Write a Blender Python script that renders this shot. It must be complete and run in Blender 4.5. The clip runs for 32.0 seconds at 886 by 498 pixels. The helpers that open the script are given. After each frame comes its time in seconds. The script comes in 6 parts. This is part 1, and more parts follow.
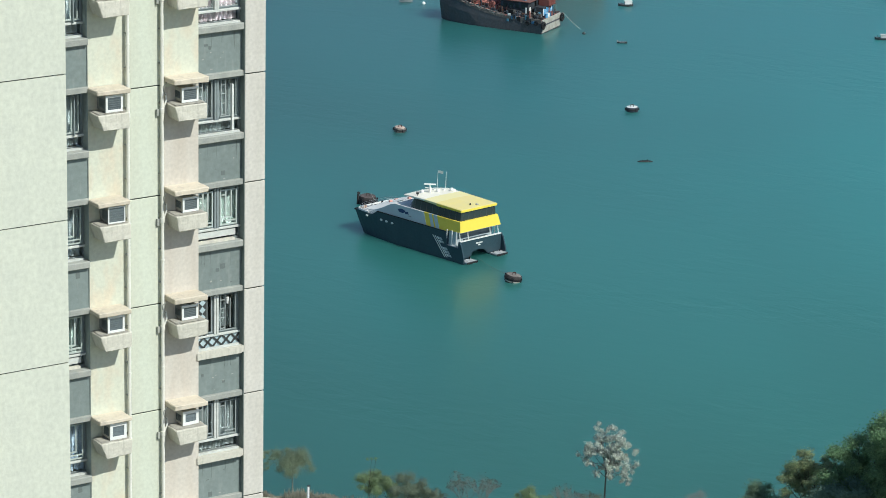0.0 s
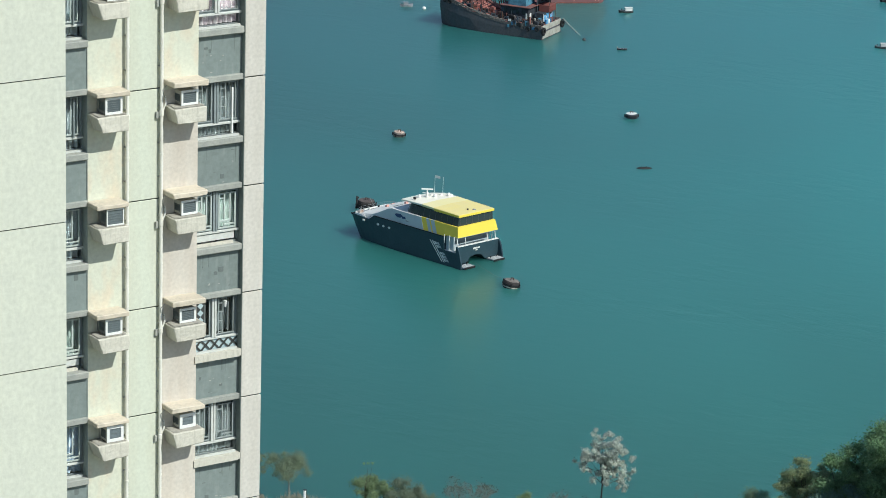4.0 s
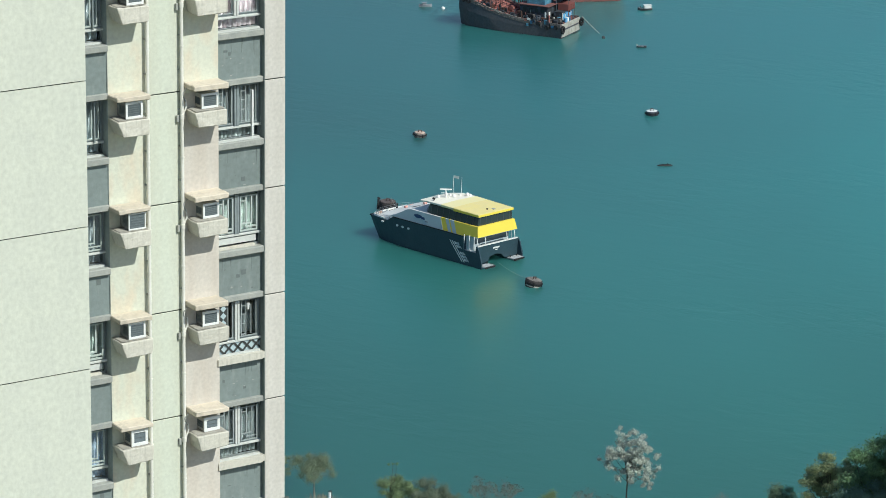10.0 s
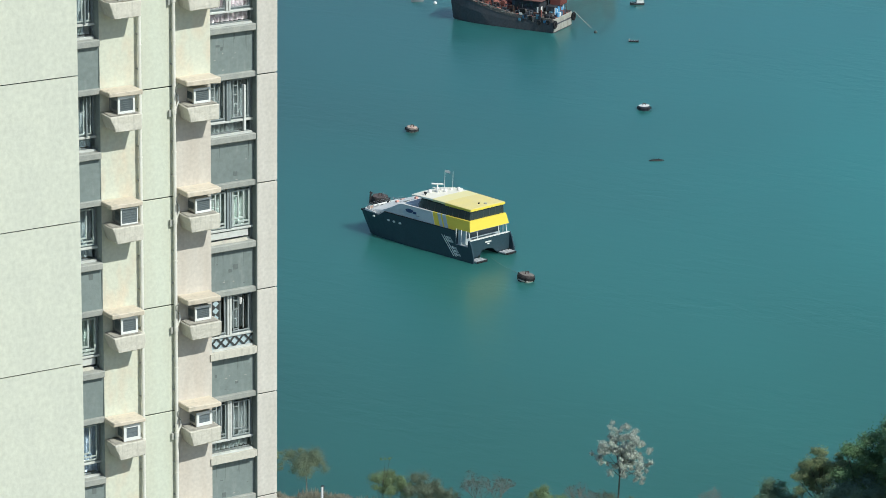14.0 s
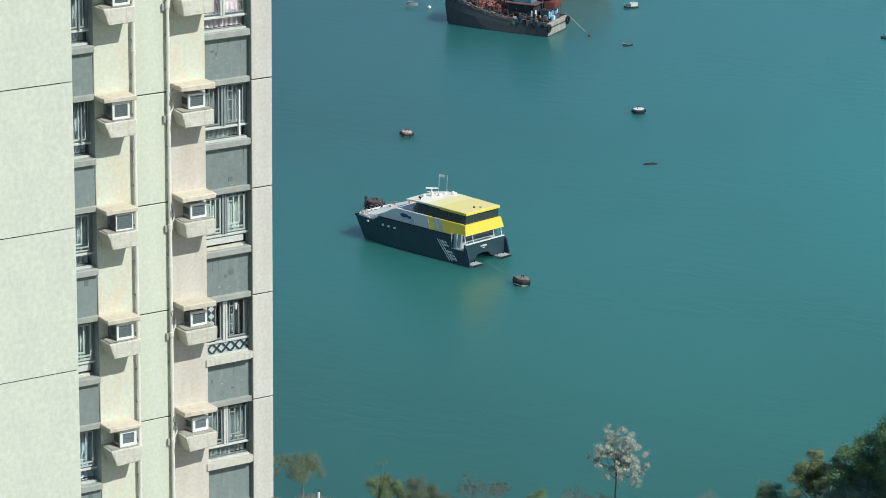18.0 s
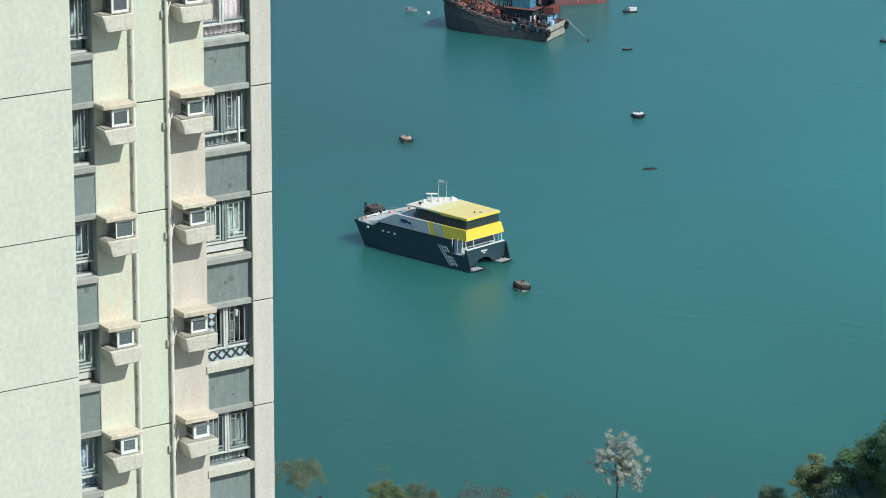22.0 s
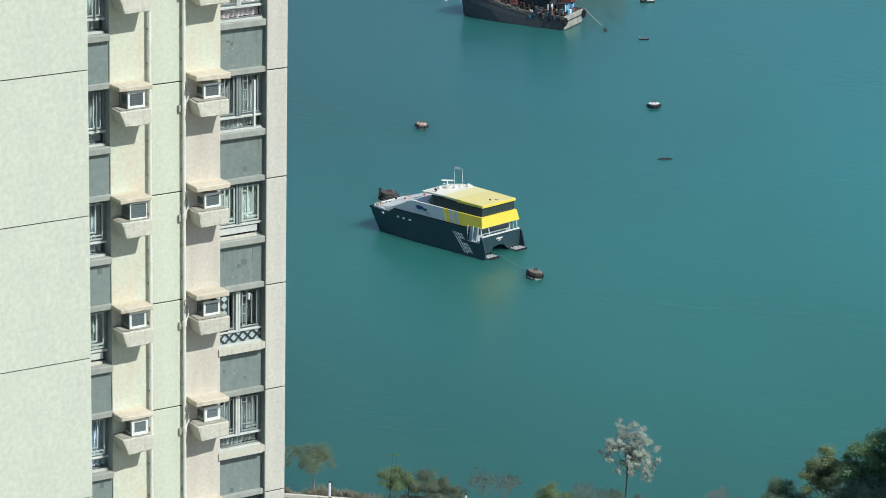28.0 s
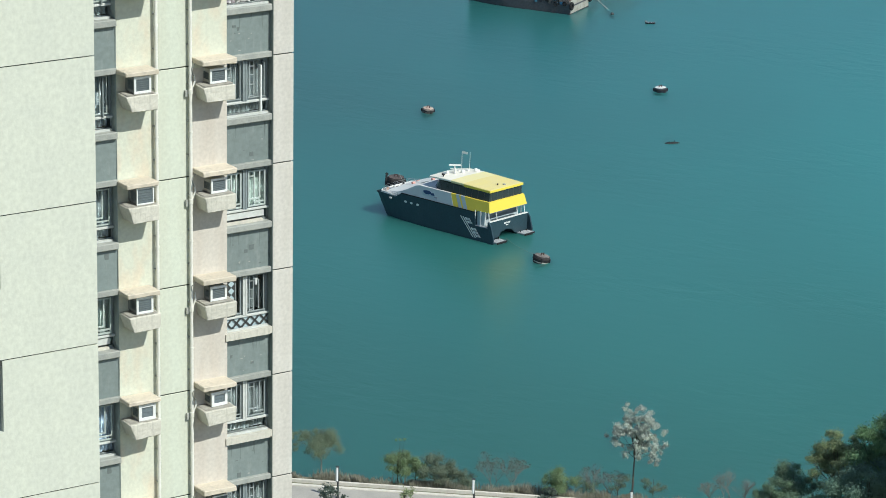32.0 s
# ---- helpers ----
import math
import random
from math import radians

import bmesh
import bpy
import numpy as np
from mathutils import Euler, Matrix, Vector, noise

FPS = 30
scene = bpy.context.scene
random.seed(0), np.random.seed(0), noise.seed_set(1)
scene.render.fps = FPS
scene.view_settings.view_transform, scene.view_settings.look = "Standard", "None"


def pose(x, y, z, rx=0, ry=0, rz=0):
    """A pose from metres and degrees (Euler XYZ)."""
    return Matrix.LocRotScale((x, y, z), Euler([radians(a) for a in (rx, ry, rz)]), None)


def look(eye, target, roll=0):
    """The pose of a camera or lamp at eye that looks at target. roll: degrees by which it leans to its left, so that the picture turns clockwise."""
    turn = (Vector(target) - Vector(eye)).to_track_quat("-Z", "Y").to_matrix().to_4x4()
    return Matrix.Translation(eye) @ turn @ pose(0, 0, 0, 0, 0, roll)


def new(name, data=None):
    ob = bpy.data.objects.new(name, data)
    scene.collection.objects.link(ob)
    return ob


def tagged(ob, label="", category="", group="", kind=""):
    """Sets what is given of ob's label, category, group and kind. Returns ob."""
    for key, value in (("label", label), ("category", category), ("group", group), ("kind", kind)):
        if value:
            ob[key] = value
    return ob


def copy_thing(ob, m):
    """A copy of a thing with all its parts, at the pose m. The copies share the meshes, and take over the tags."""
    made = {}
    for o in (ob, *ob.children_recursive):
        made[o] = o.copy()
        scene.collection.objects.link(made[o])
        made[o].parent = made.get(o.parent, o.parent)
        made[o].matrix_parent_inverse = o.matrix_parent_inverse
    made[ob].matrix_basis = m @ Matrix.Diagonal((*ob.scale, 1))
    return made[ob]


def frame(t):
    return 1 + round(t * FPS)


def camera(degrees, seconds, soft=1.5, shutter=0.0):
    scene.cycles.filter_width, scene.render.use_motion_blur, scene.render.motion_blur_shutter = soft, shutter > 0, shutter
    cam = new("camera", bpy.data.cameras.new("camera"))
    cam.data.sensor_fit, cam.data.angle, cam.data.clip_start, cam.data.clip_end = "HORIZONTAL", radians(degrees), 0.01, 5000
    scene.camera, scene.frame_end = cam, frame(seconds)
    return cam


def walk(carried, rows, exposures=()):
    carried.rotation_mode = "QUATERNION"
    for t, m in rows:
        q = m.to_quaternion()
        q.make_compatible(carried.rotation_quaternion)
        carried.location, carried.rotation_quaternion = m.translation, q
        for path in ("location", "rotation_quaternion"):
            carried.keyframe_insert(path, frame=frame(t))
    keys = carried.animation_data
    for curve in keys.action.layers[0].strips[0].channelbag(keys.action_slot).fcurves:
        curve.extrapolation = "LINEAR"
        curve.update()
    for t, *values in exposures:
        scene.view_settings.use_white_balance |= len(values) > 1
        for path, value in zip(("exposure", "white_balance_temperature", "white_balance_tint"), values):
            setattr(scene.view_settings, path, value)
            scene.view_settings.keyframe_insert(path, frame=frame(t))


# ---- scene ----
# ---- camera: held by hand at a high window, it only turns ----
EYE = (0.0, 0.0, 170.0)
cam = camera(15.0, 32.0, soft=0.9)


def aim(yaw, down, roll):
    return pose(*EYE, 0, 0, yaw) @ pose(0, 0, 0, 90 - down) @ pose(0, 0, 0, 0, 0, roll)


PATH = [  # seconds, degrees to the left, degrees down, roll
    (0, 0.000, 16.800, 1.250), (0.5, 0.017, 16.828, 1.269), (1, 0.043, 16.873, 1.248), (1.5, 0.015, 16.863, 1.208),
    (2, 0.042, 16.821, 1.341), (2.5, 0.070, 16.788, 1.390), (3, 0.046, 16.756, 1.506), (3.5, -0.001, 16.728, 1.763),
    (5.5, -0.148, 16.677, 1.534), (6, -0.076, 16.636, 1.575), (6.5, -0.037, 16.548, 1.528), (7, -0.021, 16.458, 1.393),
    (7.5, -0.016, 16.478, 1.340), (8, -0.025, 16.562, 1.273), (8.5, -0.013, 16.624, 1.169), (9, 0.009, 16.656, 0.774),
    (9.5, 0.196, 16.691, 0.665), (10, 0.365, 16.722, 0.888), (10.5, 0.489, 16.772, 1.099), (11, 0.587, 16.845, 1.172),
    (11.5, 0.566, 16.864, 1.106), (12, 0.434, 16.828, 1.104), (12.5, 0.289, 16.804, 1.054), (13, 0.186, 16.786, 1.062),
    (13.5, 0.176, 16.790, 0.993), (14, 0.226, 16.810, 0.900), (14.5, 0.226, 16.769, 0.973), (16.5, 0.133, 16.759, 0.789),
    (17, 0.145, 16.759, 0.688), (17.5, 0.138, 16.734, 0.640), (18, 0.144, 16.737, 0.641), (18.5, 0.170, 16.776, 0.429),
    (19, 0.194, 16.768, 0.003), (19.5, 0.205, 16.760, -0.239), (20, 0.242, 16.759, -0.200), (20.5, 0.315, 16.777, -0.050),
    (21, 0.317, 16.777, -0.059), (21.5, 0.213, 16.710, 0.097), (22, 0.147, 16.643, 0.345), (22.5, 0.147, 16.644, 0.526),
    (23, 0.153, 16.655, 0.711), (23.5, 0.159, 16.669, 0.733), (24, 0.171, 16.674, 0.812), (24.5, 0.139, 16.660, 0.812),
    (25, 0.056, 16.695, 0.758), (25.5, 0.036, 16.765, 0.802), (27.5, 0.321, 16.808, 1.172), (28, 0.383, 16.871, 1.215),
    (28.5, 0.424, 16.924, 1.158), (29, 0.369, 16.916, 1.087), (29.5, 0.304, 16.892, 1.190), (30, 0.323, 16.925, 1.175),
    (30.5, 0.381, 16.989, 1.098), (31, 0.431, 17.035, 1.108), (31.5, 0.477, 17.091, 1.104), (32, 0.499, 17.136, 1.038),
]
walk(cam, [(t, aim(a, b, c)) for t, a, b, c in PATH], [(0, 0.14, 5830, 3), (4, 0.13, 5830, 3), (8, 0.10, 5830, 3), (20, 0.11, 5830, 3), (25, 0.08, 5830, 3), (29, 0.11, 5830, 3), (32, 0.16, 5830, 3)])

# ---- light: clear sky, sun high to the right behind the camera ----
SUN_TO = Vector((0.540, -0.437, 0.719))
world = bpy.data.worlds.new("world")
scene.world = world
world.use_nodes = True
wt = world.node_tree
sky = wt.nodes.new("ShaderNodeTexSky")
sky.sky_type, sky.sun_disc = "NISHITA", False
sky.sun_elevation, sky.sun_rotation = radians(46), radians(129)
sky.air_density, sky.dust_density, sky.ozone_density = 1.0, 0.9, 1.3
wt.links.new(sky.outputs[0], wt.nodes["Background"].inputs[0])
wt.nodes["Background"].inputs[1].default_value = 0.085
sun_data = bpy.data.lights.new("sun", "SUN")
sun_data.energy, sun_data.angle, sun_data.color = 4.0, radians(0.6), (1.0, 0.918, 0.79)
sun = new("sun", sun_data)
sun.matrix_world = look((60, -60, 260), (60 - SUN_TO.x, -60 - SUN_TO.y, 260 - SUN_TO.z))


# ---- materials ----
def material(name, colour, rough=0.6, metal=0.0, second=None, size=1.0, mix=0.5, stretch=(1, 1, 1), fine=0.0, fine_size=20.0,
             bump=0.0, bump_size=30.0, vary=0.0, spec=0.5, contrast=(0.35, 0.65)):
    """A painted or weathered surface: a base colour, broad stains of a second colour, fine grain and relief."""
    m = bpy.data.materials.new(name)
    m.use_nodes = True
    t = m.node_tree
    b = t.nodes["Principled BSDF"]
    b.inputs["Roughness"].default_value = rough
    b.inputs["Metallic"].default_value = metal
    b.inputs["Specular IOR Level"].default_value = spec
    co = t.nodes.new("ShaderNodeTexCoord")
    mp = t.nodes.new("ShaderNodeMapping")
    mp.inputs["Scale"].default_value = stretch
    t.links.new(co.outputs["Object"], mp.inputs[0])

    def noise_at(scale, detail=5.0):
        n = t.nodes.new("ShaderNodeTexNoise")
        n.inputs["Scale"].default_value, n.inputs["Detail"].default_value = scale, detail
        return n
    c = None
    if second:
        n = noise_at(size)
        t.links.new(mp.outputs[0], n.inputs[0])
        r = t.nodes.new("ShaderNodeMapRange")
        r.inputs[1].default_value, r.inputs[2].default_value = contrast
        r.inputs[4].default_value = mix
        t.links.new(n.outputs[0], r.inputs[0])
        x = t.nodes.new("ShaderNodeMix")
        x.data_type = "RGBA"
        x.inputs[6].default_value, x.inputs[7].default_value = (*colour, 1), (*second, 1)
        t.links.new(r.outputs[0], x.inputs[0])
        c = x.outputs[2]
    if fine or vary:
        h = t.nodes.new("ShaderNodeHueSaturation")
        if c:
            t.links.new(c, h.inputs["Color"])
        else:
            h.inputs["Color"].default_value = (*colour, 1)
        add = t.nodes.new("ShaderNodeMath")
        add.operation = "ADD"
        n = noise_at(fine_size, 3.0)
        t.links.new(co.outputs["Object"], n.inputs[0])
        r = t.nodes.new("ShaderNodeMapRange")
        r.inputs[1].default_value, r.inputs[2].default_value = 0.25, 0.75
        r.inputs[3].default_value, r.inputs[4].default_value = 1 - fine, 1 + fine
        t.links.new(n.outputs[0], r.inputs[0])
        t.links.new(r.outputs[0], add.inputs[0])
        info = t.nodes.new("ShaderNodeObjectInfo")
        r2 = t.nodes.new("ShaderNodeMapRange")
        r2.inputs[3].default_value, r2.inputs[4].default_value = -vary, vary
        t.links.new(info.outputs["Random"], r2.inputs[0])
        t.links.new(r2.outputs[0], add.inputs[1])
        t.links.new(add.outputs[0], h.inputs["Value"])
        c = h.outputs[0]
    if c:
        t.links.new(c, b.inputs["Base Color"])
    else:
        b.inputs["Base Color"].default_value = (*colour, 1)
    if bump:
        n = noise_at(bump_size, 4.0)
        t.links.new(co.outputs["Object"], n.inputs[0])
        u = t.nodes.new("ShaderNodeBump")
        u.inputs["Strength"].default_value, u.inputs["Distance"].default_value = bump, 0.02
        t.links.new(n.outputs[0], u.inputs["Height"])
        t.links.new(u.outputs[0], b.inputs["Normal"])
    return m


def leaf_material(name, colour, second, vary=0.35):
    m = bpy.data.materials.new(name)
    m.use_nodes = True
    t = m.node_tree
    b = t.nodes["Principled BSDF"]
    b.inputs["Roughness"].default_value = 0.55
    g = t.nodes.new("ShaderNodeNewGeometry")
    x = t.nodes.new("ShaderNodeMix")
    x.data_type = "RGBA"
    x.inputs[6].default_value, x.inputs[7].default_value = (*colour, 1), (*second, 1)
    t.links.new(g.outputs["Random Per Island"], x.inputs[0])
    h = t.nodes.new("ShaderNodeHueSaturation")
    co = t.nodes.new("ShaderNodeTexCoord")
    n = t.nodes.new("ShaderNodeTexNoise")
    n.inputs["Scale"].default_value = 0.9
    t.links.new(co.outputs["Object"], n.inputs[0])
    r = t.nodes.new("ShaderNodeMapRange")
    r.inputs[1].default_value, r.inputs[2].default_value = 0.3, 0.7
    r.inputs[3].default_value, r.inputs[4].default_value = 1 - vary, 1 + vary
    t.links.new(n.outputs[0], r.inputs[0])
    t.links.new(r.outputs[0], h.inputs["Value"])
    t.links.new(x.outputs[2], h.inputs["Color"])
    t.links.new(h.outputs[0], b.inputs["Base Color"])
    tr = t.nodes.new("ShaderNodeBsdfTranslucent")
    t.links.new(h.outputs[0], tr.inputs[0])
    ms = t.nodes.new("ShaderNodeMixShader")
    ms.inputs[0].default_value = 0.5
    t.links.new(b.outputs[0], ms.inputs[1])
    t.links.new(tr.outputs[0], ms.inputs[2])
    t.links.new(ms.outputs[0], t.nodes["Material Output"].inputs[0])
    return m


def water_material():
    """Turbid green sea: a cloudy body under a rippled, glossy skin."""
    m = bpy.data.materials.new("sea_water")
    m.use_nodes = True
    t = m.node_tree
    b = t.nodes["Principled BSDF"]
    b.inputs["Roughness"].default_value = 0.30
    b.inputs["IOR"].default_value = 1.66
    co = t.nodes.new("ShaderNodeTexCoord")

    def layer(scale, stretch, turn, detail):
        mp = t.nodes.new("ShaderNodeMapping")
        mp.vector_type = "TEXTURE"
        mp.inputs["Rotation"].default_value = (0, 0, radians(turn))
        mp.inputs["Scale"].default_value = stretch
        t.links.new(co.outputs["Object"], mp.inputs[0])
        n = t.nodes.new("ShaderNodeTexNoise")
        n.inputs["Scale"].default_value, n.inputs["Detail"].default_value = scale, detail
        n.inputs["Distortion"].default_value = 0.5
        t.links.new(mp.outputs[0], n.inputs[0])
        return n
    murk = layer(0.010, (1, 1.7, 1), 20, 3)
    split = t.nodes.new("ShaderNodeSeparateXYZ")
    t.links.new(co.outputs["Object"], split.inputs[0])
    east = t.nodes.new("ShaderNodeMapRange")  # painted brightness: light put into the colour, paler towards the right
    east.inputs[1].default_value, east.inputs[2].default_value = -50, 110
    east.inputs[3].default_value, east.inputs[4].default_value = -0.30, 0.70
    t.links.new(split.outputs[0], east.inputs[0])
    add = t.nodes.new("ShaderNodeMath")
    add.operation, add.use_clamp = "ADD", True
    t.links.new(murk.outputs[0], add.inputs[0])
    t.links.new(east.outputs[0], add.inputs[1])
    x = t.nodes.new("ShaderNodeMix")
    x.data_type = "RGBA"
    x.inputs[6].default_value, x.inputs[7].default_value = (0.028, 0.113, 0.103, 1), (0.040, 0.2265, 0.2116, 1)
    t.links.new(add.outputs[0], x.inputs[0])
    deep = t.nodes.new("ShaderNodeMapRange")  # sky reflection painted in by distance: greener near, paler mid, darker offshore
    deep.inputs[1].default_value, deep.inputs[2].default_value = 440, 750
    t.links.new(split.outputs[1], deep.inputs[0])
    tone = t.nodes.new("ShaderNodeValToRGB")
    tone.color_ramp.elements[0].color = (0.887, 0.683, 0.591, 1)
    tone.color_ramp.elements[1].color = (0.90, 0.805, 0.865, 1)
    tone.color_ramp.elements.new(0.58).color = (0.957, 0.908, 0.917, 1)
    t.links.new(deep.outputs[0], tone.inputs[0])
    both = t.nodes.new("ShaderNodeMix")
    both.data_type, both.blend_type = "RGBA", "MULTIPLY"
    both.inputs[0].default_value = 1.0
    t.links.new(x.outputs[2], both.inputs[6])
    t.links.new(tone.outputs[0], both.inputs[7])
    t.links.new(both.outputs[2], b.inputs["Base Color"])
    b.subsurface_method = "BURLEY"
    b.inputs["Subsurface Weight"].default_value = 1.0
    b.inputs["Subsurface Radius"].default_value = (1.0, 1.0, 1.0)
    b.inputs["Subsurface Scale"].default_value = 9.0
    gust = layer(0.018, (1.6, 1, 1), -30, 4)  # catspaws: patches of livelier ripples
    breeze = t.nodes.new("ShaderNodeMapRange")
    breeze.inputs[1].default_value, breeze.inputs[2].default_value = 0.46, 0.70
    breeze.inputs[3].default_value, breeze.inputs[4].default_value = 0.07, 0.58
    t.links.new(gust.outputs[0], breeze.inputs[0])
    prev = None
    for scale, stretch, turn, detail, dist, strength in ((0.36, (1.9, 1, 1), -28, 4, 0.24, 0.5), (1.5, (2.2, 1, 1), -44, 3, 0.05, 0.5)):
        n = layer(scale, stretch, turn, detail)
        u = t.nodes.new("ShaderNodeBump")
        u.inputs["Strength"].default_value, u.inputs["Distance"].default_value = strength, dist
        t.links.new(n.outputs[0], u.inputs["Height"])
        t.links.new(breeze.outputs[0], u.inputs["Strength"])
        if prev:
            t.links.new(prev.outputs[0], u.inputs["Normal"])
        prev = u
    t.links.new(prev.outputs[0], b.inputs["Normal"])
    return m


def glass_material(name, tint=(0.90, 0.95, 0.97)):
    m = bpy.data.materials.new(name)
    m.use_nodes = True
    b = m.node_tree.nodes["Principled BSDF"]
    b.inputs["Base Color"].default_value = (*tint, 1)
    b.inputs["Roughness"].default_value = 0.03
    b.inputs["Transmission Weight"].default_value = 1.0
    b.inputs["IOR"].default_value = 1.45
    return m


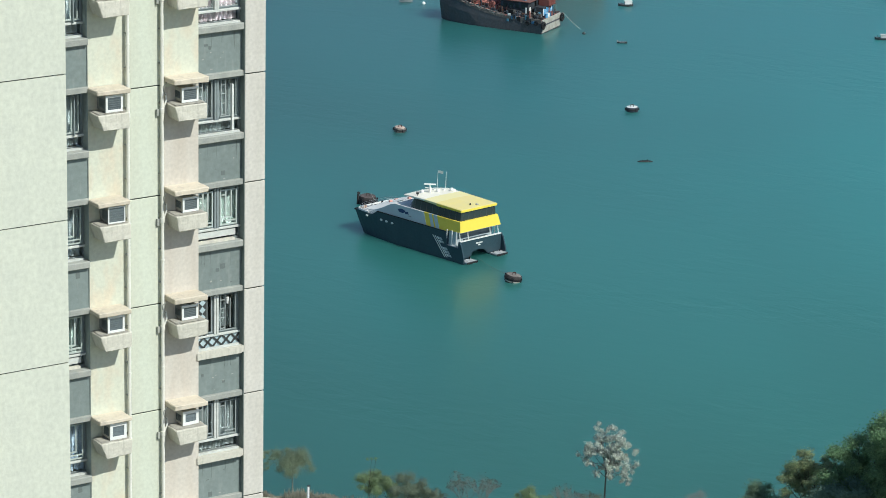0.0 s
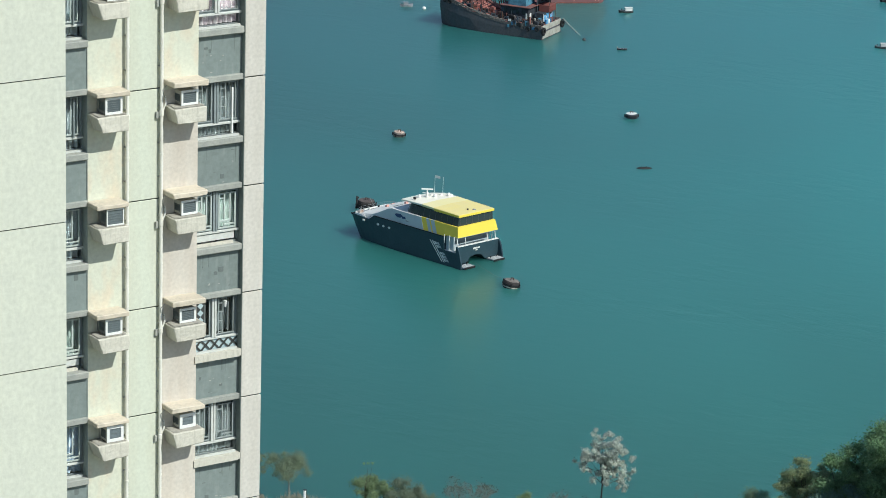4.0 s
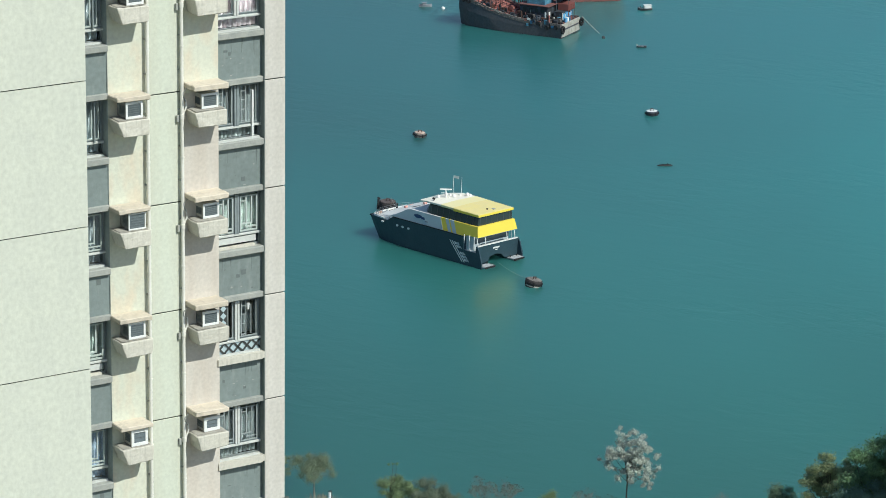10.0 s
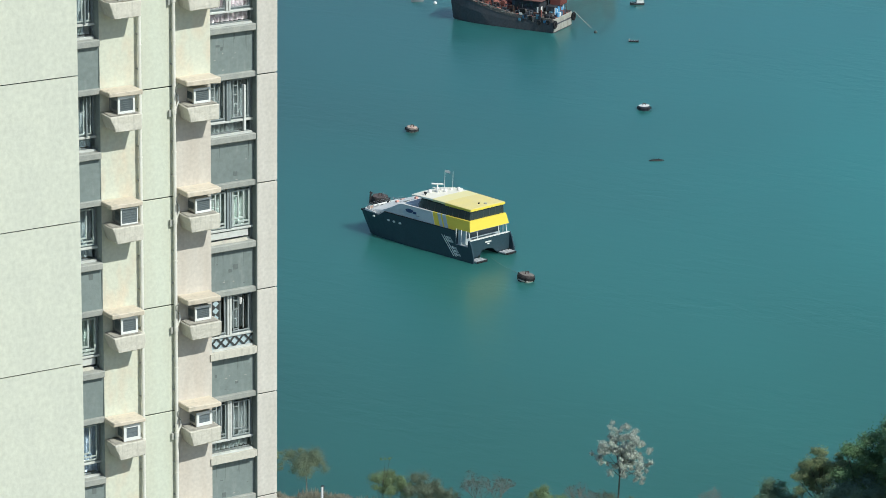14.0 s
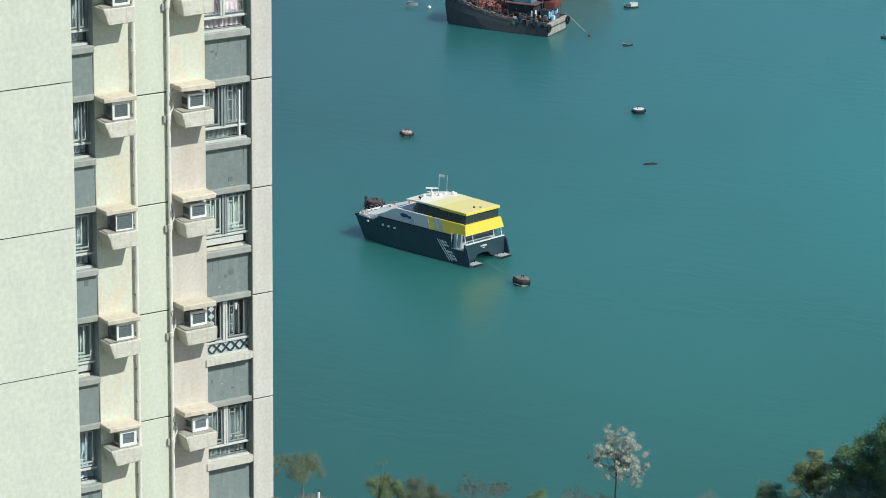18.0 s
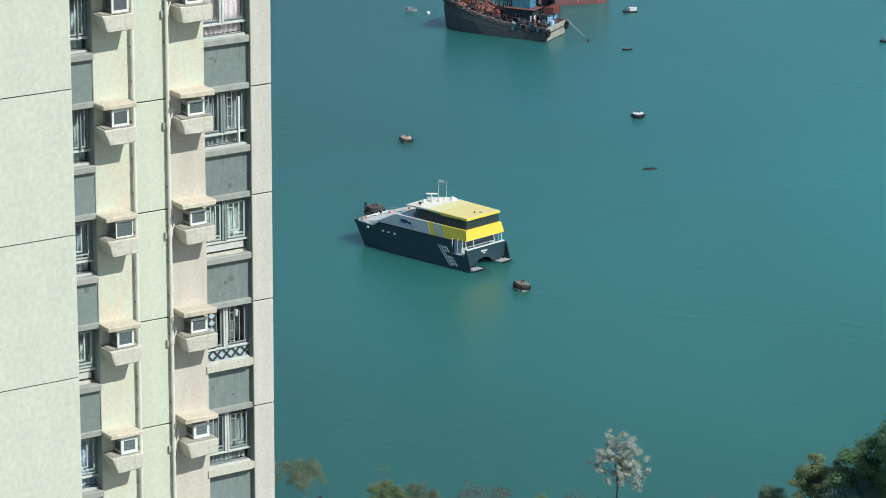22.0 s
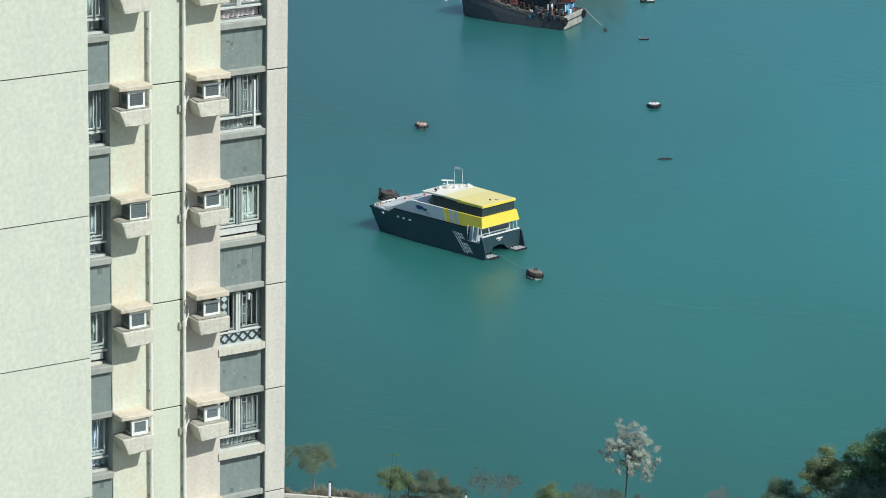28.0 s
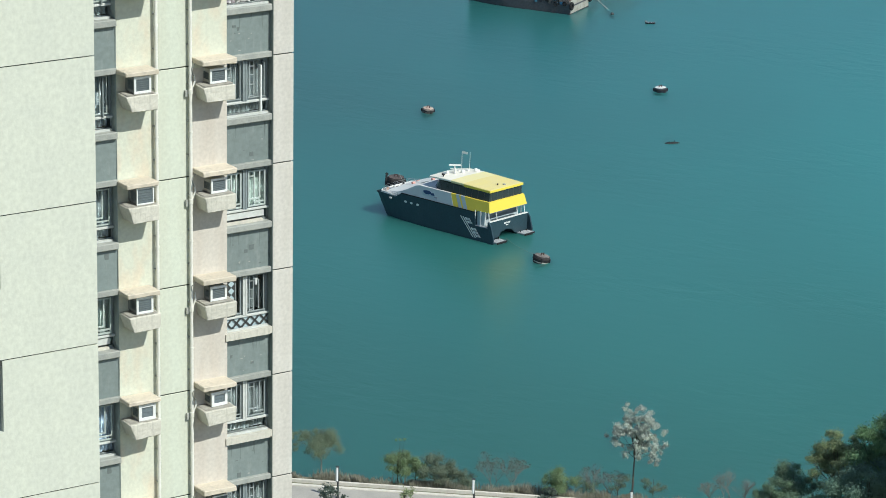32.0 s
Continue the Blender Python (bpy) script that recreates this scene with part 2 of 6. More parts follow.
M = {
    "cream": material("cream_green_wall_paint", (0.62, 0.65, 0.545), 0.85, second=(0.57, 0.575, 0.47), size=1.2, mix=0.75, stretch=(2.2, 2.2, 0.35), fine=0.08, fine_size=11, bump=0.15, bump_size=25, vary=0.02, contrast=(0.42, 0.72)),
    "wing": material("pale_mosaic_wall", (0.625, 0.64, 0.54), 0.8, second=(0.585, 0.60, 0.515), size=1.6, mix=0.7, fine=0.09, fine_size=10, bump=0.2, bump_size=18, vary=0.015),
    "pink": material("pinkish_grey_wall_paint", (0.61, 0.565, 0.50), 0.85, second=(0.56, 0.50, 0.43), size=1.3, mix=0.8, stretch=(2.5, 2.5, 0.4), fine=0.09, fine_size=12, bump=0.15, bump_size=25, vary=0.03, contrast=(0.42, 0.7)),
    "pier": material("greyish_white_pier_paint", (0.63, 0.60, 0.545), 0.85, second=(0.56, 0.53, 0.475), size=1.6, mix=0.7, stretch=(2.0, 2.0, 0.6), fine=0.10, fine_size=12, bump=0.2, bump_size=25, vary=0.04),
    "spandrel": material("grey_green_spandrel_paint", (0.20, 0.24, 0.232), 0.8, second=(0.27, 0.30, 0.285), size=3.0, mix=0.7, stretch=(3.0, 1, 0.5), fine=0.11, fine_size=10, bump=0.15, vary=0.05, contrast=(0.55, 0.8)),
    "ledge": material("weathered_concrete_ledge", (0.61, 0.585, 0.505), 0.9, second=(0.36, 0.345, 0.29), size=4.5, mix=0.7, stretch=(2.6, 2.6, 0.55), fine=0.07, fine_size=18, bump=0.3, bump_size=18, vary=0.05, contrast=(0.5, 0.8)),
    "cream_patched": material("cream_wall_with_peach_patches", (0.635, 0.645, 0.535), 0.85, second=(0.66, 0.585, 0.455), size=1.3, mix=0.8, stretch=(1.4, 1.4, 0.7), fine=0.08, fine_size=12, bump=0.15, bump_size=25, contrast=(0.48, 0.66)),
    "bounce_cut": material("bounce_cutting_concrete", (0.42, 0.40, 0.35), 0.95, second=(0.29, 0.275, 0.24), size=5, mix=0.7, fine=0.2, fine_size=20),
    "canopy": material("sun_bleached_tan_slab", (0.63, 0.56, 0.45), 0.9, second=(0.34, 0.31, 0.26), size=5.5, mix=0.65, fine=0.07, fine_size=18, bump=0.3, bump_size=18, vary=0.05, contrast=(0.52, 0.8)),
    "sill": material("grey_concrete_sill", (0.31, 0.325, 0.30), 0.9, second=(0.43, 0.43, 0.39), size=4.0, mix=0.6, fine=0.1, fine_size=30, bump=0.3, vary=0.06),
    "patch": material("dark_grey_patch_paint", (0.145, 0.17, 0.165), 0.85, fine=0.1),
    "reveal": material("pale_grey_green_reveal_paint", (0.36, 0.41, 0.395), 0.85, second=(0.29, 0.335, 0.325), size=2.0, mix=0.6, fine=0.1, fine_size=10),
    "soot": material("soot_stained_paint", (0.165, 0.195, 0.19), 0.9, second=(0.20, 0.235, 0.226), size=3, mix=0.7, fine=0.1),
    "chip": material("bare_plaster_chip", (0.36, 0.37, 0.34), 0.9, fine=0.1),
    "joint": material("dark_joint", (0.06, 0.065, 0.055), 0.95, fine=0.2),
    "room": material("dim_room_wall", (0.36, 0.37, 0.365), 0.9, fine=0.2, fine_size=3),
    "pvc": material("cream_drain_pipe", (0.80, 0.79, 0.72), 0.45, second=(0.66, 0.64, 0.56), size=2.0, mix=0.5, fine=0.05),
    "pvc_grey": material("grey_hose_plastic", (0.34, 0.35, 0.33), 0.6, fine=0.08),
    "white": material("white_window_paint", (0.78, 0.79, 0.77), 0.45, fine=0.05, fine_size=15),
    "trim": material("weathered_white_window_trim", (0.62, 0.64, 0.61), 0.5, second=(0.46, 0.47, 0.44), size=5, mix=0.6, fine=0.06, fine_size=15),
    "frosted": material("frosted_pale_blue_pane", (0.45, 0.55, 0.58), 0.4, fine=0.05),
    "frame_grey": material("blue_grey_window_frame", (0.25, 0.29, 0.295), 0.45, second=(0.18, 0.21, 0.215), size=6, mix=0.6, fine=0.08),
    "grille_pale": material("pale_green_white_grille_paint", (0.50, 0.56, 0.53), 0.5, second=(0.38, 0.42, 0.40), size=8, mix=0.6, fine=0.06),
    "grille_grey": material("grey_grille_paint", (0.33, 0.37, 0.37), 0.5, second=(0.22, 0.25, 0.25), size=8, mix=0.6, fine=0.08),
    # the shade on the casing sides is put into this grey
    "ac_side": material("shade_grey_casing", (0.30, 0.31, 0.30), 0.6, second=(0.17, 0.18, 0.175), size=6, mix=0.7, fine=0.1, vary=0.08),
    "alu": material("grey_aluminium_frame", (0.33, 0.36, 0.36), 0.4, metal=0.6, fine=0.08),
    "curtain": material("pale_patterned_curtain", (0.62, 0.56, 0.58), 0.9, second=(0.38, 0.26, 0.30), size=9.0, mix=0.6, stretch=(1.6, 1, 1), fine=0.1),
    "curtain_pale": material("pale_green_white_curtain", (0.42, 0.49, 0.45), 0.9, fine=0.1, fine_size=6),
    "curtain_grey": material("grey_net_curtain", (0.26, 0.295, 0.295), 0.9, second=(0.15, 0.175, 0.175), size=3, mix=0.6, fine=0.1, fine_size=6),
    "haze_net": material("pale_blue_grey_haze_net", (0.42, 0.475, 0.49), 0.9, second=(0.27, 0.31, 0.325), size=3, mix=0.6, fine=0.1, fine_size=6),
    "curtain_blue": material("faded_blue_curtain", (0.36, 0.46, 0.58), 0.9, second=(0.6, 0.65, 0.7), size=8, mix=0.7, fine=0.1),
    "glass": glass_material("window_glass"),
    "ac": material("off_white_air_conditioner", (0.56, 0.55, 0.49), 0.5, second=(0.40, 0.375, 0.31), size=5, mix=0.6, fine=0.06, vary=0.06),
    "ac_mesh": material("blue_grey_condenser_mesh", (0.20, 0.24, 0.26), 0.5, metal=0.2, second=(0.12, 0.15, 0.17), size=20, mix=0.6, fine=0.2, fine_size=60),
    "ac_dark": material("dark_condenser_fins", (0.15, 0.18, 0.19), 0.5, metal=0.3, fine=0.2, fine_size=40, vary=0.12),
    "slat": material("grey_slat_metal", (0.18, 0.21, 0.22), 0.5, metal=0.3, fine=0.1),
    "asphalt": material("grey_concrete_road", (0.44, 0.415, 0.365), 0.9, second=(0.36, 0.34, 0.30), size=0.4, mix=0.7, fine=0.12, fine_size=6, bump=0.3),
    "kerb": material("pale_concrete_kerb", (0.72, 0.68, 0.59), 0.85, second=(0.58, 0.54, 0.46), size=1.5, mix=0.6, fine=0.1),
    "earth": material("scrubby_earth", (0.21, 0.19, 0.135), 0.95, second=(0.14, 0.155, 0.09), size=0.25, mix=0.9, fine=0.25, fine_size=3, bump=0.5, bump_size=4),
    "rock": material("grey_shore_rock", (0.22, 0.20, 0.17), 0.9, second=(0.10, 0.10, 0.085), size=0.9, mix=0.8, fine=0.2, bump=0.5, bump_size=5, vary=0.15),
    "navy": material("navy_hull_paint", (0.028, 0.054, 0.070), 0.35, second=(0.037, 0.064, 0.080), size=0.5, mix=0.6, fine=0.15, fine_size=3),
    "yellow": material("bright_yellow_paint", (0.85, 0.66, 0.075), 0.5, second=(0.78, 0.61, 0.075), size=0.4, mix=0.5, fine=0.03),
    "yellow_roof": material("sun_faded_yellow_roof", (0.79, 0.67, 0.26), 0.6, second=(0.74, 0.64, 0.31), size=0.5, mix=0.6, fine=0.04),
    "ship_white": material("white_boat_paint", (0.80, 0.79, 0.75), 0.5, second=(0.70, 0.69, 0.65), size=0.6, mix=0.5, fine=0.03),
    "roof_pale": material("pale_yellow_roof_paint", (0.80, 0.72, 0.36), 0.6, second=(0.76, 0.70, 0.42), size=0.6, mix=0.5, fine=0.03),
    "roof_cream": material("cream_white_roof_paint", (0.84, 0.80, 0.68), 0.6, second=(0.74, 0.70, 0.60), size=0.6, mix=0.5, fine=0.03),
    "foredeck": material("off_white_deck_paint", (0.56, 0.55, 0.53), 0.6, second=(0.25, 0.23, 0.22), size=0.9, mix=0.85, fine=0.08, fine_size=4, contrast=(0.48, 0.7)),
    # white paint with the side's shade put into the colour
    "cabin_shade": material("shade_greyed_white_paint", (0.49, 0.555, 0.575), 0.5, second=(0.43, 0.49, 0.51), size=0.5, mix=0.6, fine=0.04),
    "ship_glass": material("dark_tinted_glass_band", (0.040, 0.052, 0.050), 0.2, fine=0.1),
    "aft_glass": material("grey_reflecting_glass", (0.16, 0.19, 0.20), 0.15, fine=0.1),
    "deck": material("light_grey_deck", (0.50, 0.52, 0.52), 0.75, second=(0.38, 0.39, 0.38), size=1.0, mix=0.5, fine=0.08),
    "decal_blue": material("dark_blue_decal", (0.02, 0.05, 0.14), 0.4),
    "grey_paint": material("mid_grey_paint", (0.28, 0.30, 0.32), 0.5, fine=0.08),
    "steel": material("galvanised_rail", (0.5, 0.5, 0.5), 0.35, metal=0.8),
    "orange": material("faded_orange_safety_gear", (0.62, 0.30, 0.24), 0.6, second=(0.66, 0.46, 0.42), size=2, mix=0.6),
    "black": material("black_rubber", (0.012, 0.012, 0.013), 0.7, fine=0.2),
    "rust": material("rusty_buoy_steel", (0.10, 0.050, 0.035), 0.85, second=(0.025, 0.018, 0.016), size=1.4, mix=0.9, fine=0.25, fine_size=6, bump=0.5, bump_size=6),
    "buoy_black": material("tarred_buoy_steel", (0.050, 0.043, 0.042), 0.85, second=(0.022, 0.020, 0.020), size=1.4, mix=0.9, fine=0.25, fine_size=6, bump=0.5, bump_size=6),
    "buoy_blue": material("blue_black_buoy_steel", (0.042, 0.056, 0.075), 0.7, second=(0.025, 0.03, 0.04), size=1.4, mix=0.9, fine=0.2, fine_size=6),
    "buoy_brown": material("brown_weathered_buoy_top", (0.125, 0.10, 0.092), 0.85, second=(0.07, 0.058, 0.055), size=1.4, mix=0.9, fine=0.25, fine_size=6, bump=0.4, bump_size=6),
    "rust_top": material("pale_rusted_buoy_top", (0.60, 0.47, 0.39), 0.85, second=(0.25, 0.15, 0.11), size=1.8, mix=0.8, fine=0.2, fine_size=6),
    "rust_mid": material("brown_rusted_buoy_top", (0.25, 0.225, 0.20), 0.85, second=(0.08, 0.07, 0.065), size=1.4, mix=0.9, fine=0.2, fine_size=6),
    "rust_deck": material("rust_red_deck", (0.24, 0.085, 0.07), 0.85, second=(0.12, 0.07, 0.065), size=0.5, mix=0.8, fine=0.2, fine_size=3),
    "barge_hull": material("black_weathered_barge_hull", (0.074, 0.082, 0.094), 0.75, second=(0.10, 0.085, 0.085), size=0.35, mix=0.7, stretch=(1, 1, 0.4), fine=0.2, fine_size=2),
    "bulwark": material("worn_bulwark_paint", (0.10, 0.095, 0.09), 0.8, second=(0.26, 0.22, 0.19), size=1.6, mix=0.8, fine=0.2, fine_size=5, contrast=(0.5, 0.65)),
    "barge_grey": material("pale_grey_barge_paint", (0.42, 0.41, 0.36), 0.7, second=(0.25, 0.22, 0.18), size=0.9, mix=0.7, fine=0.1, fine_size=4),
    "tar": material("tarred_dark_boards", (0.030, 0.034, 0.042), 0.8, second=(0.05, 0.075, 0.10), size=0.9, mix=0.8, fine=0.2, fine_size=4, contrast=(0.5, 0.62)),
    "pale_blue": material("worn_light_blue_paint", (0.10, 0.27, 0.38), 0.6, second=(0.05, 0.12, 0.18), size=1.1, mix=0.8, fine=0.15, fine_size=4),
    "pink_roof": material("faded_pink_red_roof", (0.48, 0.24, 0.20), 0.8, second=(0.36, 0.15, 0.12), size=0.8, mix=0.8, fine=0.1),
    "barge_sky": material("bright_blue_locker_paint", (0.10, 0.34, 0.62), 0.55, second=(0.20, 0.42, 0.60), size=1.2, mix=0.6, fine=0.1, fine_size=4),
    "salmon": material("faded_salmon_red_paint", (0.44, 0.185, 0.15), 0.85, second=(0.28, 0.10, 0.085), size=0.7, mix=0.8, fine=0.15, fine_size=3),
    "barge_blue": material("worn_blue_paint", (0.035, 0.15, 0.30), 0.6, second=(0.06, 0.11, 0.15), size=0.8, mix=0.7, fine=0.15, fine_size=4),
    "container": material("brick_red_container_paint", (0.20, 0.062, 0.05), 0.7, second=(0.18, 0.07, 0.06), size=1, mix=0.6, fine=0.1),
    "red_hull": material("faded_red_hull", (0.205, 0.095, 0.10), 0.75, second=(0.165, 0.078, 0.082), size=0.3, mix=0.7, stretch=(1, 1, 0.3), fine=0.06, fine_size=2),
    "bark": material("grey_brown_bark", (0.13, 0.105, 0.08), 0.95, second=(0.08, 0.065, 0.05), size=4, mix=0.7, fine=0.2),
    "bark_pale": material("pale_dead_bark", (0.25, 0.255, 0.23), 0.95, second=(0.17, 0.175, 0.155), size=4, mix=0.7, fine=0.2),
    "rope": material("wet_mooring_rope", (0.32, 0.34, 0.30), 0.9, fine=0.2),
    "post_dark": material("dark_grey_post", (0.05, 0.055, 0.055), 0.5, fine=0.1),
    "leaf_green": leaf_material("mid_green_leaves", (0.245, 0.375, 0.185), (0.17, 0.29, 0.15)),
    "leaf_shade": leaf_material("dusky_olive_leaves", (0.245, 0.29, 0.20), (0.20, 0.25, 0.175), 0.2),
    "leaf_grey": leaf_material("grey_green_leaves", (0.255, 0.355, 0.23), (0.19, 0.285, 0.185), 0.25),
    "leaf_deep": leaf_material("deep_green_leaves", (0.19, 0.30, 0.23), (0.205, 0.31, 0.225), 0.15),
    "leaf_dark": leaf_material("dark_grey_green_leaves", (0.11, 0.145, 0.115), (0.135, 0.17, 0.13), 0.3),
    "leaf_olive": leaf_material("olive_leaves", (0.295, 0.345, 0.22), (0.24, 0.30, 0.20), 0.2),
    "leaf_bright": leaf_material("bright_green_leaves", (0.29, 0.375, 0.19), (0.235, 0.32, 0.17), 0.22),
    "leaf_yellow": leaf_material("yellow_tipped_leaves", (0.42, 0.45, 0.24), (0.20, 0.28, 0.15)),
    "blossom": leaf_material("pale_pink_white_blossom", (0.72, 0.735, 0.66), (0.37, 0.43, 0.375), 0.35),
    "reed": leaf_material("dry_brown_reeds", (0.46, 0.43, 0.34), (0.34, 0.335, 0.26), 0.25),
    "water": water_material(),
}


# ---- shape helpers ----
def part(name, bm, mat, parent=None, label="", smooth=False):
    me = bpy.data.meshes.new(name)
    bmesh.ops.recalc_face_normals(bm, faces=bm.faces)
    bm.to_mesh(me)
    bm.free()
    me.materials.append(mat)
    if smooth:
        for p in me.polygons:
            p.use_smooth = True
    ob = new(name, me)
    ob.parent = parent
    if label:
        ob["label"] = label
    return ob


def share(name, source, parent, m):
    """Another piece on the mesh of source, at the pose m."""
    ob = new(name, source.data)
    ob.parent = parent
    ob.matrix_basis = m
    return ob


def root(name, m, label, category, group="", kind=""):
    e = new(name)
    e.empty_display_size = 0.3
    e.matrix_basis = m
    return tagged(e, label, category, group, kind)


def box(bm, x0, x1, y0, y1, z0, z1, bevel=0.0):
    vs = [bm.verts.new((x, y, z)) for x in (x0, x1) for y in (y0, y1) for z in (z0, z1)]
    fs = [bm.faces.new([vs[i] for i in f]) for f in ((0, 1, 3, 2), (4, 6, 7, 5), (0, 4, 5, 1), (2, 3, 7, 6), (0, 2, 6, 4), (1, 5, 7, 3))]
    if bevel:
        es = list({e for f in fs for e in f.edges})
        bmesh.ops.bevel(bm, geom=es, offset=bevel, segments=1, affect="EDGES")
    return bm


def boxes(*specs, bevel=0.0):
    bm = bmesh.new()
    for s in specs:
        box(bm, *s, bevel=bevel)
    return bm


def prism(bm, pts, offset):
    """A flat polygon pushed along offset into a solid."""
    a = [bm.verts.new(p) for p in pts]
    b = [bm.verts.new(Vector(p) + Vector(offset)) for p in pts]
    bm.faces.new(a)
    bm.faces.new(b[::-1])
    for i in range(len(a)):
        j = (i + 1) % len(a)
        bm.faces.new((a[j], a[i], b[i], b[j]))
    return bm


def tube(bm, p0, p1, r0, r1=None, n=8):
    p0, p1 = Vector(p0), Vector(p1)
    r1 = r0 if r1 is None else r1
    q = (p1 - p0).to_track_quat("Z", "Y")
    rings = []
    for p, r in ((p0, r0), (p1, r1)):
        rings.append([bm.verts.new(p + q @ Vector((r * math.cos(a), r * math.sin(a), 0))) for a in (2 * math.pi * i / n for i in range(n))])
    for i in range(n):
        j = (i + 1) % n
        bm.faces.new((rings[0][i], rings[0][j], rings[1][j], rings[1][i]))
    bm.faces.new(rings[0][::-1])
    bm.faces.new(rings[1])
    return bm


def tubes(*specs, n=8):
    bm = bmesh.new()
    for s in specs:
        tube(bm, *s, n=n)
    return bm


def loft(bm, sections):
    rings = [[bm.verts.new(p) for p in s] for s in sections]
    n = len(rings[0])
    for a, b in zip(rings, rings[1:]):
        for i in range(n):
            j = (i + 1) % n
            bm.faces.new((a[i], a[j], b[j], b[i]))
    bm.faces.new(rings[0][::-1])
    bm.faces.new(rings[-1])
    return bm


def ring_solid(bm, profile, n=20, squash=1.0):
    """A turned solid from (radius, height) pairs, closed at both ends."""
    return loft(bm, [[(r * math.cos(a), squash * r * math.sin(a), z) for a in (2 * math.pi * i / n for i in range(n))] for r, z in profile])


# ---- sea and land ----
def build_sea():
    bm = bmesh.new()
    vs = [bm.verts.new(p) for p in ((-4800, 405, 0), (4800, 405, 0), (4800, 4900, 0), (-4800, 4900, 0))]
    bm.faces.new(vs)
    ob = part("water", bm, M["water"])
    return tagged(ob, "calm teal green sea with fine ripples", "water", kind="structure")


SHORE = pose(4.2, 424.6, 4.0, 0, 0, -7.6)  # along the kerb; y runs out to sea


def build_land():
    rows = [(-4000, 52), (-420, 52), (-300, 44), (-200, 24), (-110, 5), (-60, 0.0), (-16, 0.0), (1.6, 0.0), (3.6, -0.2), (5.0, -1.2), (7.5, -2.6), (10.5, -3.9), (13, -5.5), (16, -7.5)]
    cols = [-4500, -1500, -500, -200] + [-120 + 4 * i for i in range(61)] + [200, 500, 1500, 4500]
    bm = bmesh.new()
    grid = []
    for y, z in rows:
        line = []
        for x in cols:
            wob = 1.6 * noise.noise(Vector((x * 0.06, y * 0.1, 3))) if y > 4.5 else 0
            line.append(bm.verts.new((x, y + wob, z + (0.5 * noise.noise(Vector((x * 0.2, y * 0.2, 7))) if y > 4.5 else -0.02))))
        grid.append(line)
    for a, b in zip(grid, grid[1:]):
        for i in range(len(cols) - 1):
            bm.faces.new((a[i], a[i + 1], b[i + 1], b[i]))
    ob = part("ground", bm, M["earth"])
    ob.matrix_basis = SHORE
    tagged(ob, "scrubby brown and green shore ground", "ground", kind="structure")
    road = part("road", boxes((-160, 160, -9.5, -0.62, -0.1, 0.03)), M["asphalt"])
    road.matrix_basis = SHORE
    tagged(road, "grey concrete waterfront road", "road", kind="structure")
    k = part("kerb", boxes((-160, 160, -0.62, 0.0, -0.1, 0.17), bevel=0.03), M["kerb"])
    k.matrix_basis = SHORE
    tagged(k, "pale concrete kerb along the road", "kerb", kind="structure")
    w = root("parapet", SHORE, "low pale concrete parapet along the shore road", "parapet", kind="structure")
    first = None
    for i in range(40):
        x = -80 + 4 * i
        if first is None:
            first = part("block", boxes((0, 3.99, 0, 0.4, 0, 0.5), bevel=0.03), M["kerb"], w)
            first.matrix_basis = pose(x, 0.75, -0.05)
        else:
            share("block", first, w, pose(x, 0.75, -0.05))


sea = build_sea()
build_land()

# ---- apartment tower: x runs along its front to the sea, y into the house ----
FLOOR = 2.7
JOINT = 150.63  # one slab joint of the front
TOWER = pose(-4.355, 78.59, 0, 0, 0, 33.5)
LEVELS = range(-5, 3)
Z_LOW, Z_HIGH = JOINT - 6 * FLOOR, JOINT + 2 * FLOOR
tower = root("apartment_tower", TOWER, "tall cream and grey concrete apartment tower above the sea", "building")
wing = root("apartment_wing", pose(-6.76, 58.02, 0, 0, 0, 33.5), "pale mosaic-clad apartment wing with dark slab joints", "building")
XL0, XL1 = -6.30, -4.77     # left window bay
XA0, XA1 = -4.77, -3.73     # left wall with air conditioners
XB0, XB1 = -3.73, -2.81     # pier with pipes on both sides
XC0, XC1 = -2.81, -1.84     # right wall with air conditioners
XD0, XD1 = -1.84, -0.56     # right window bay
RECESS = 0.15   # spandrels of the right bay behind the front
RECESS_L = 0.05


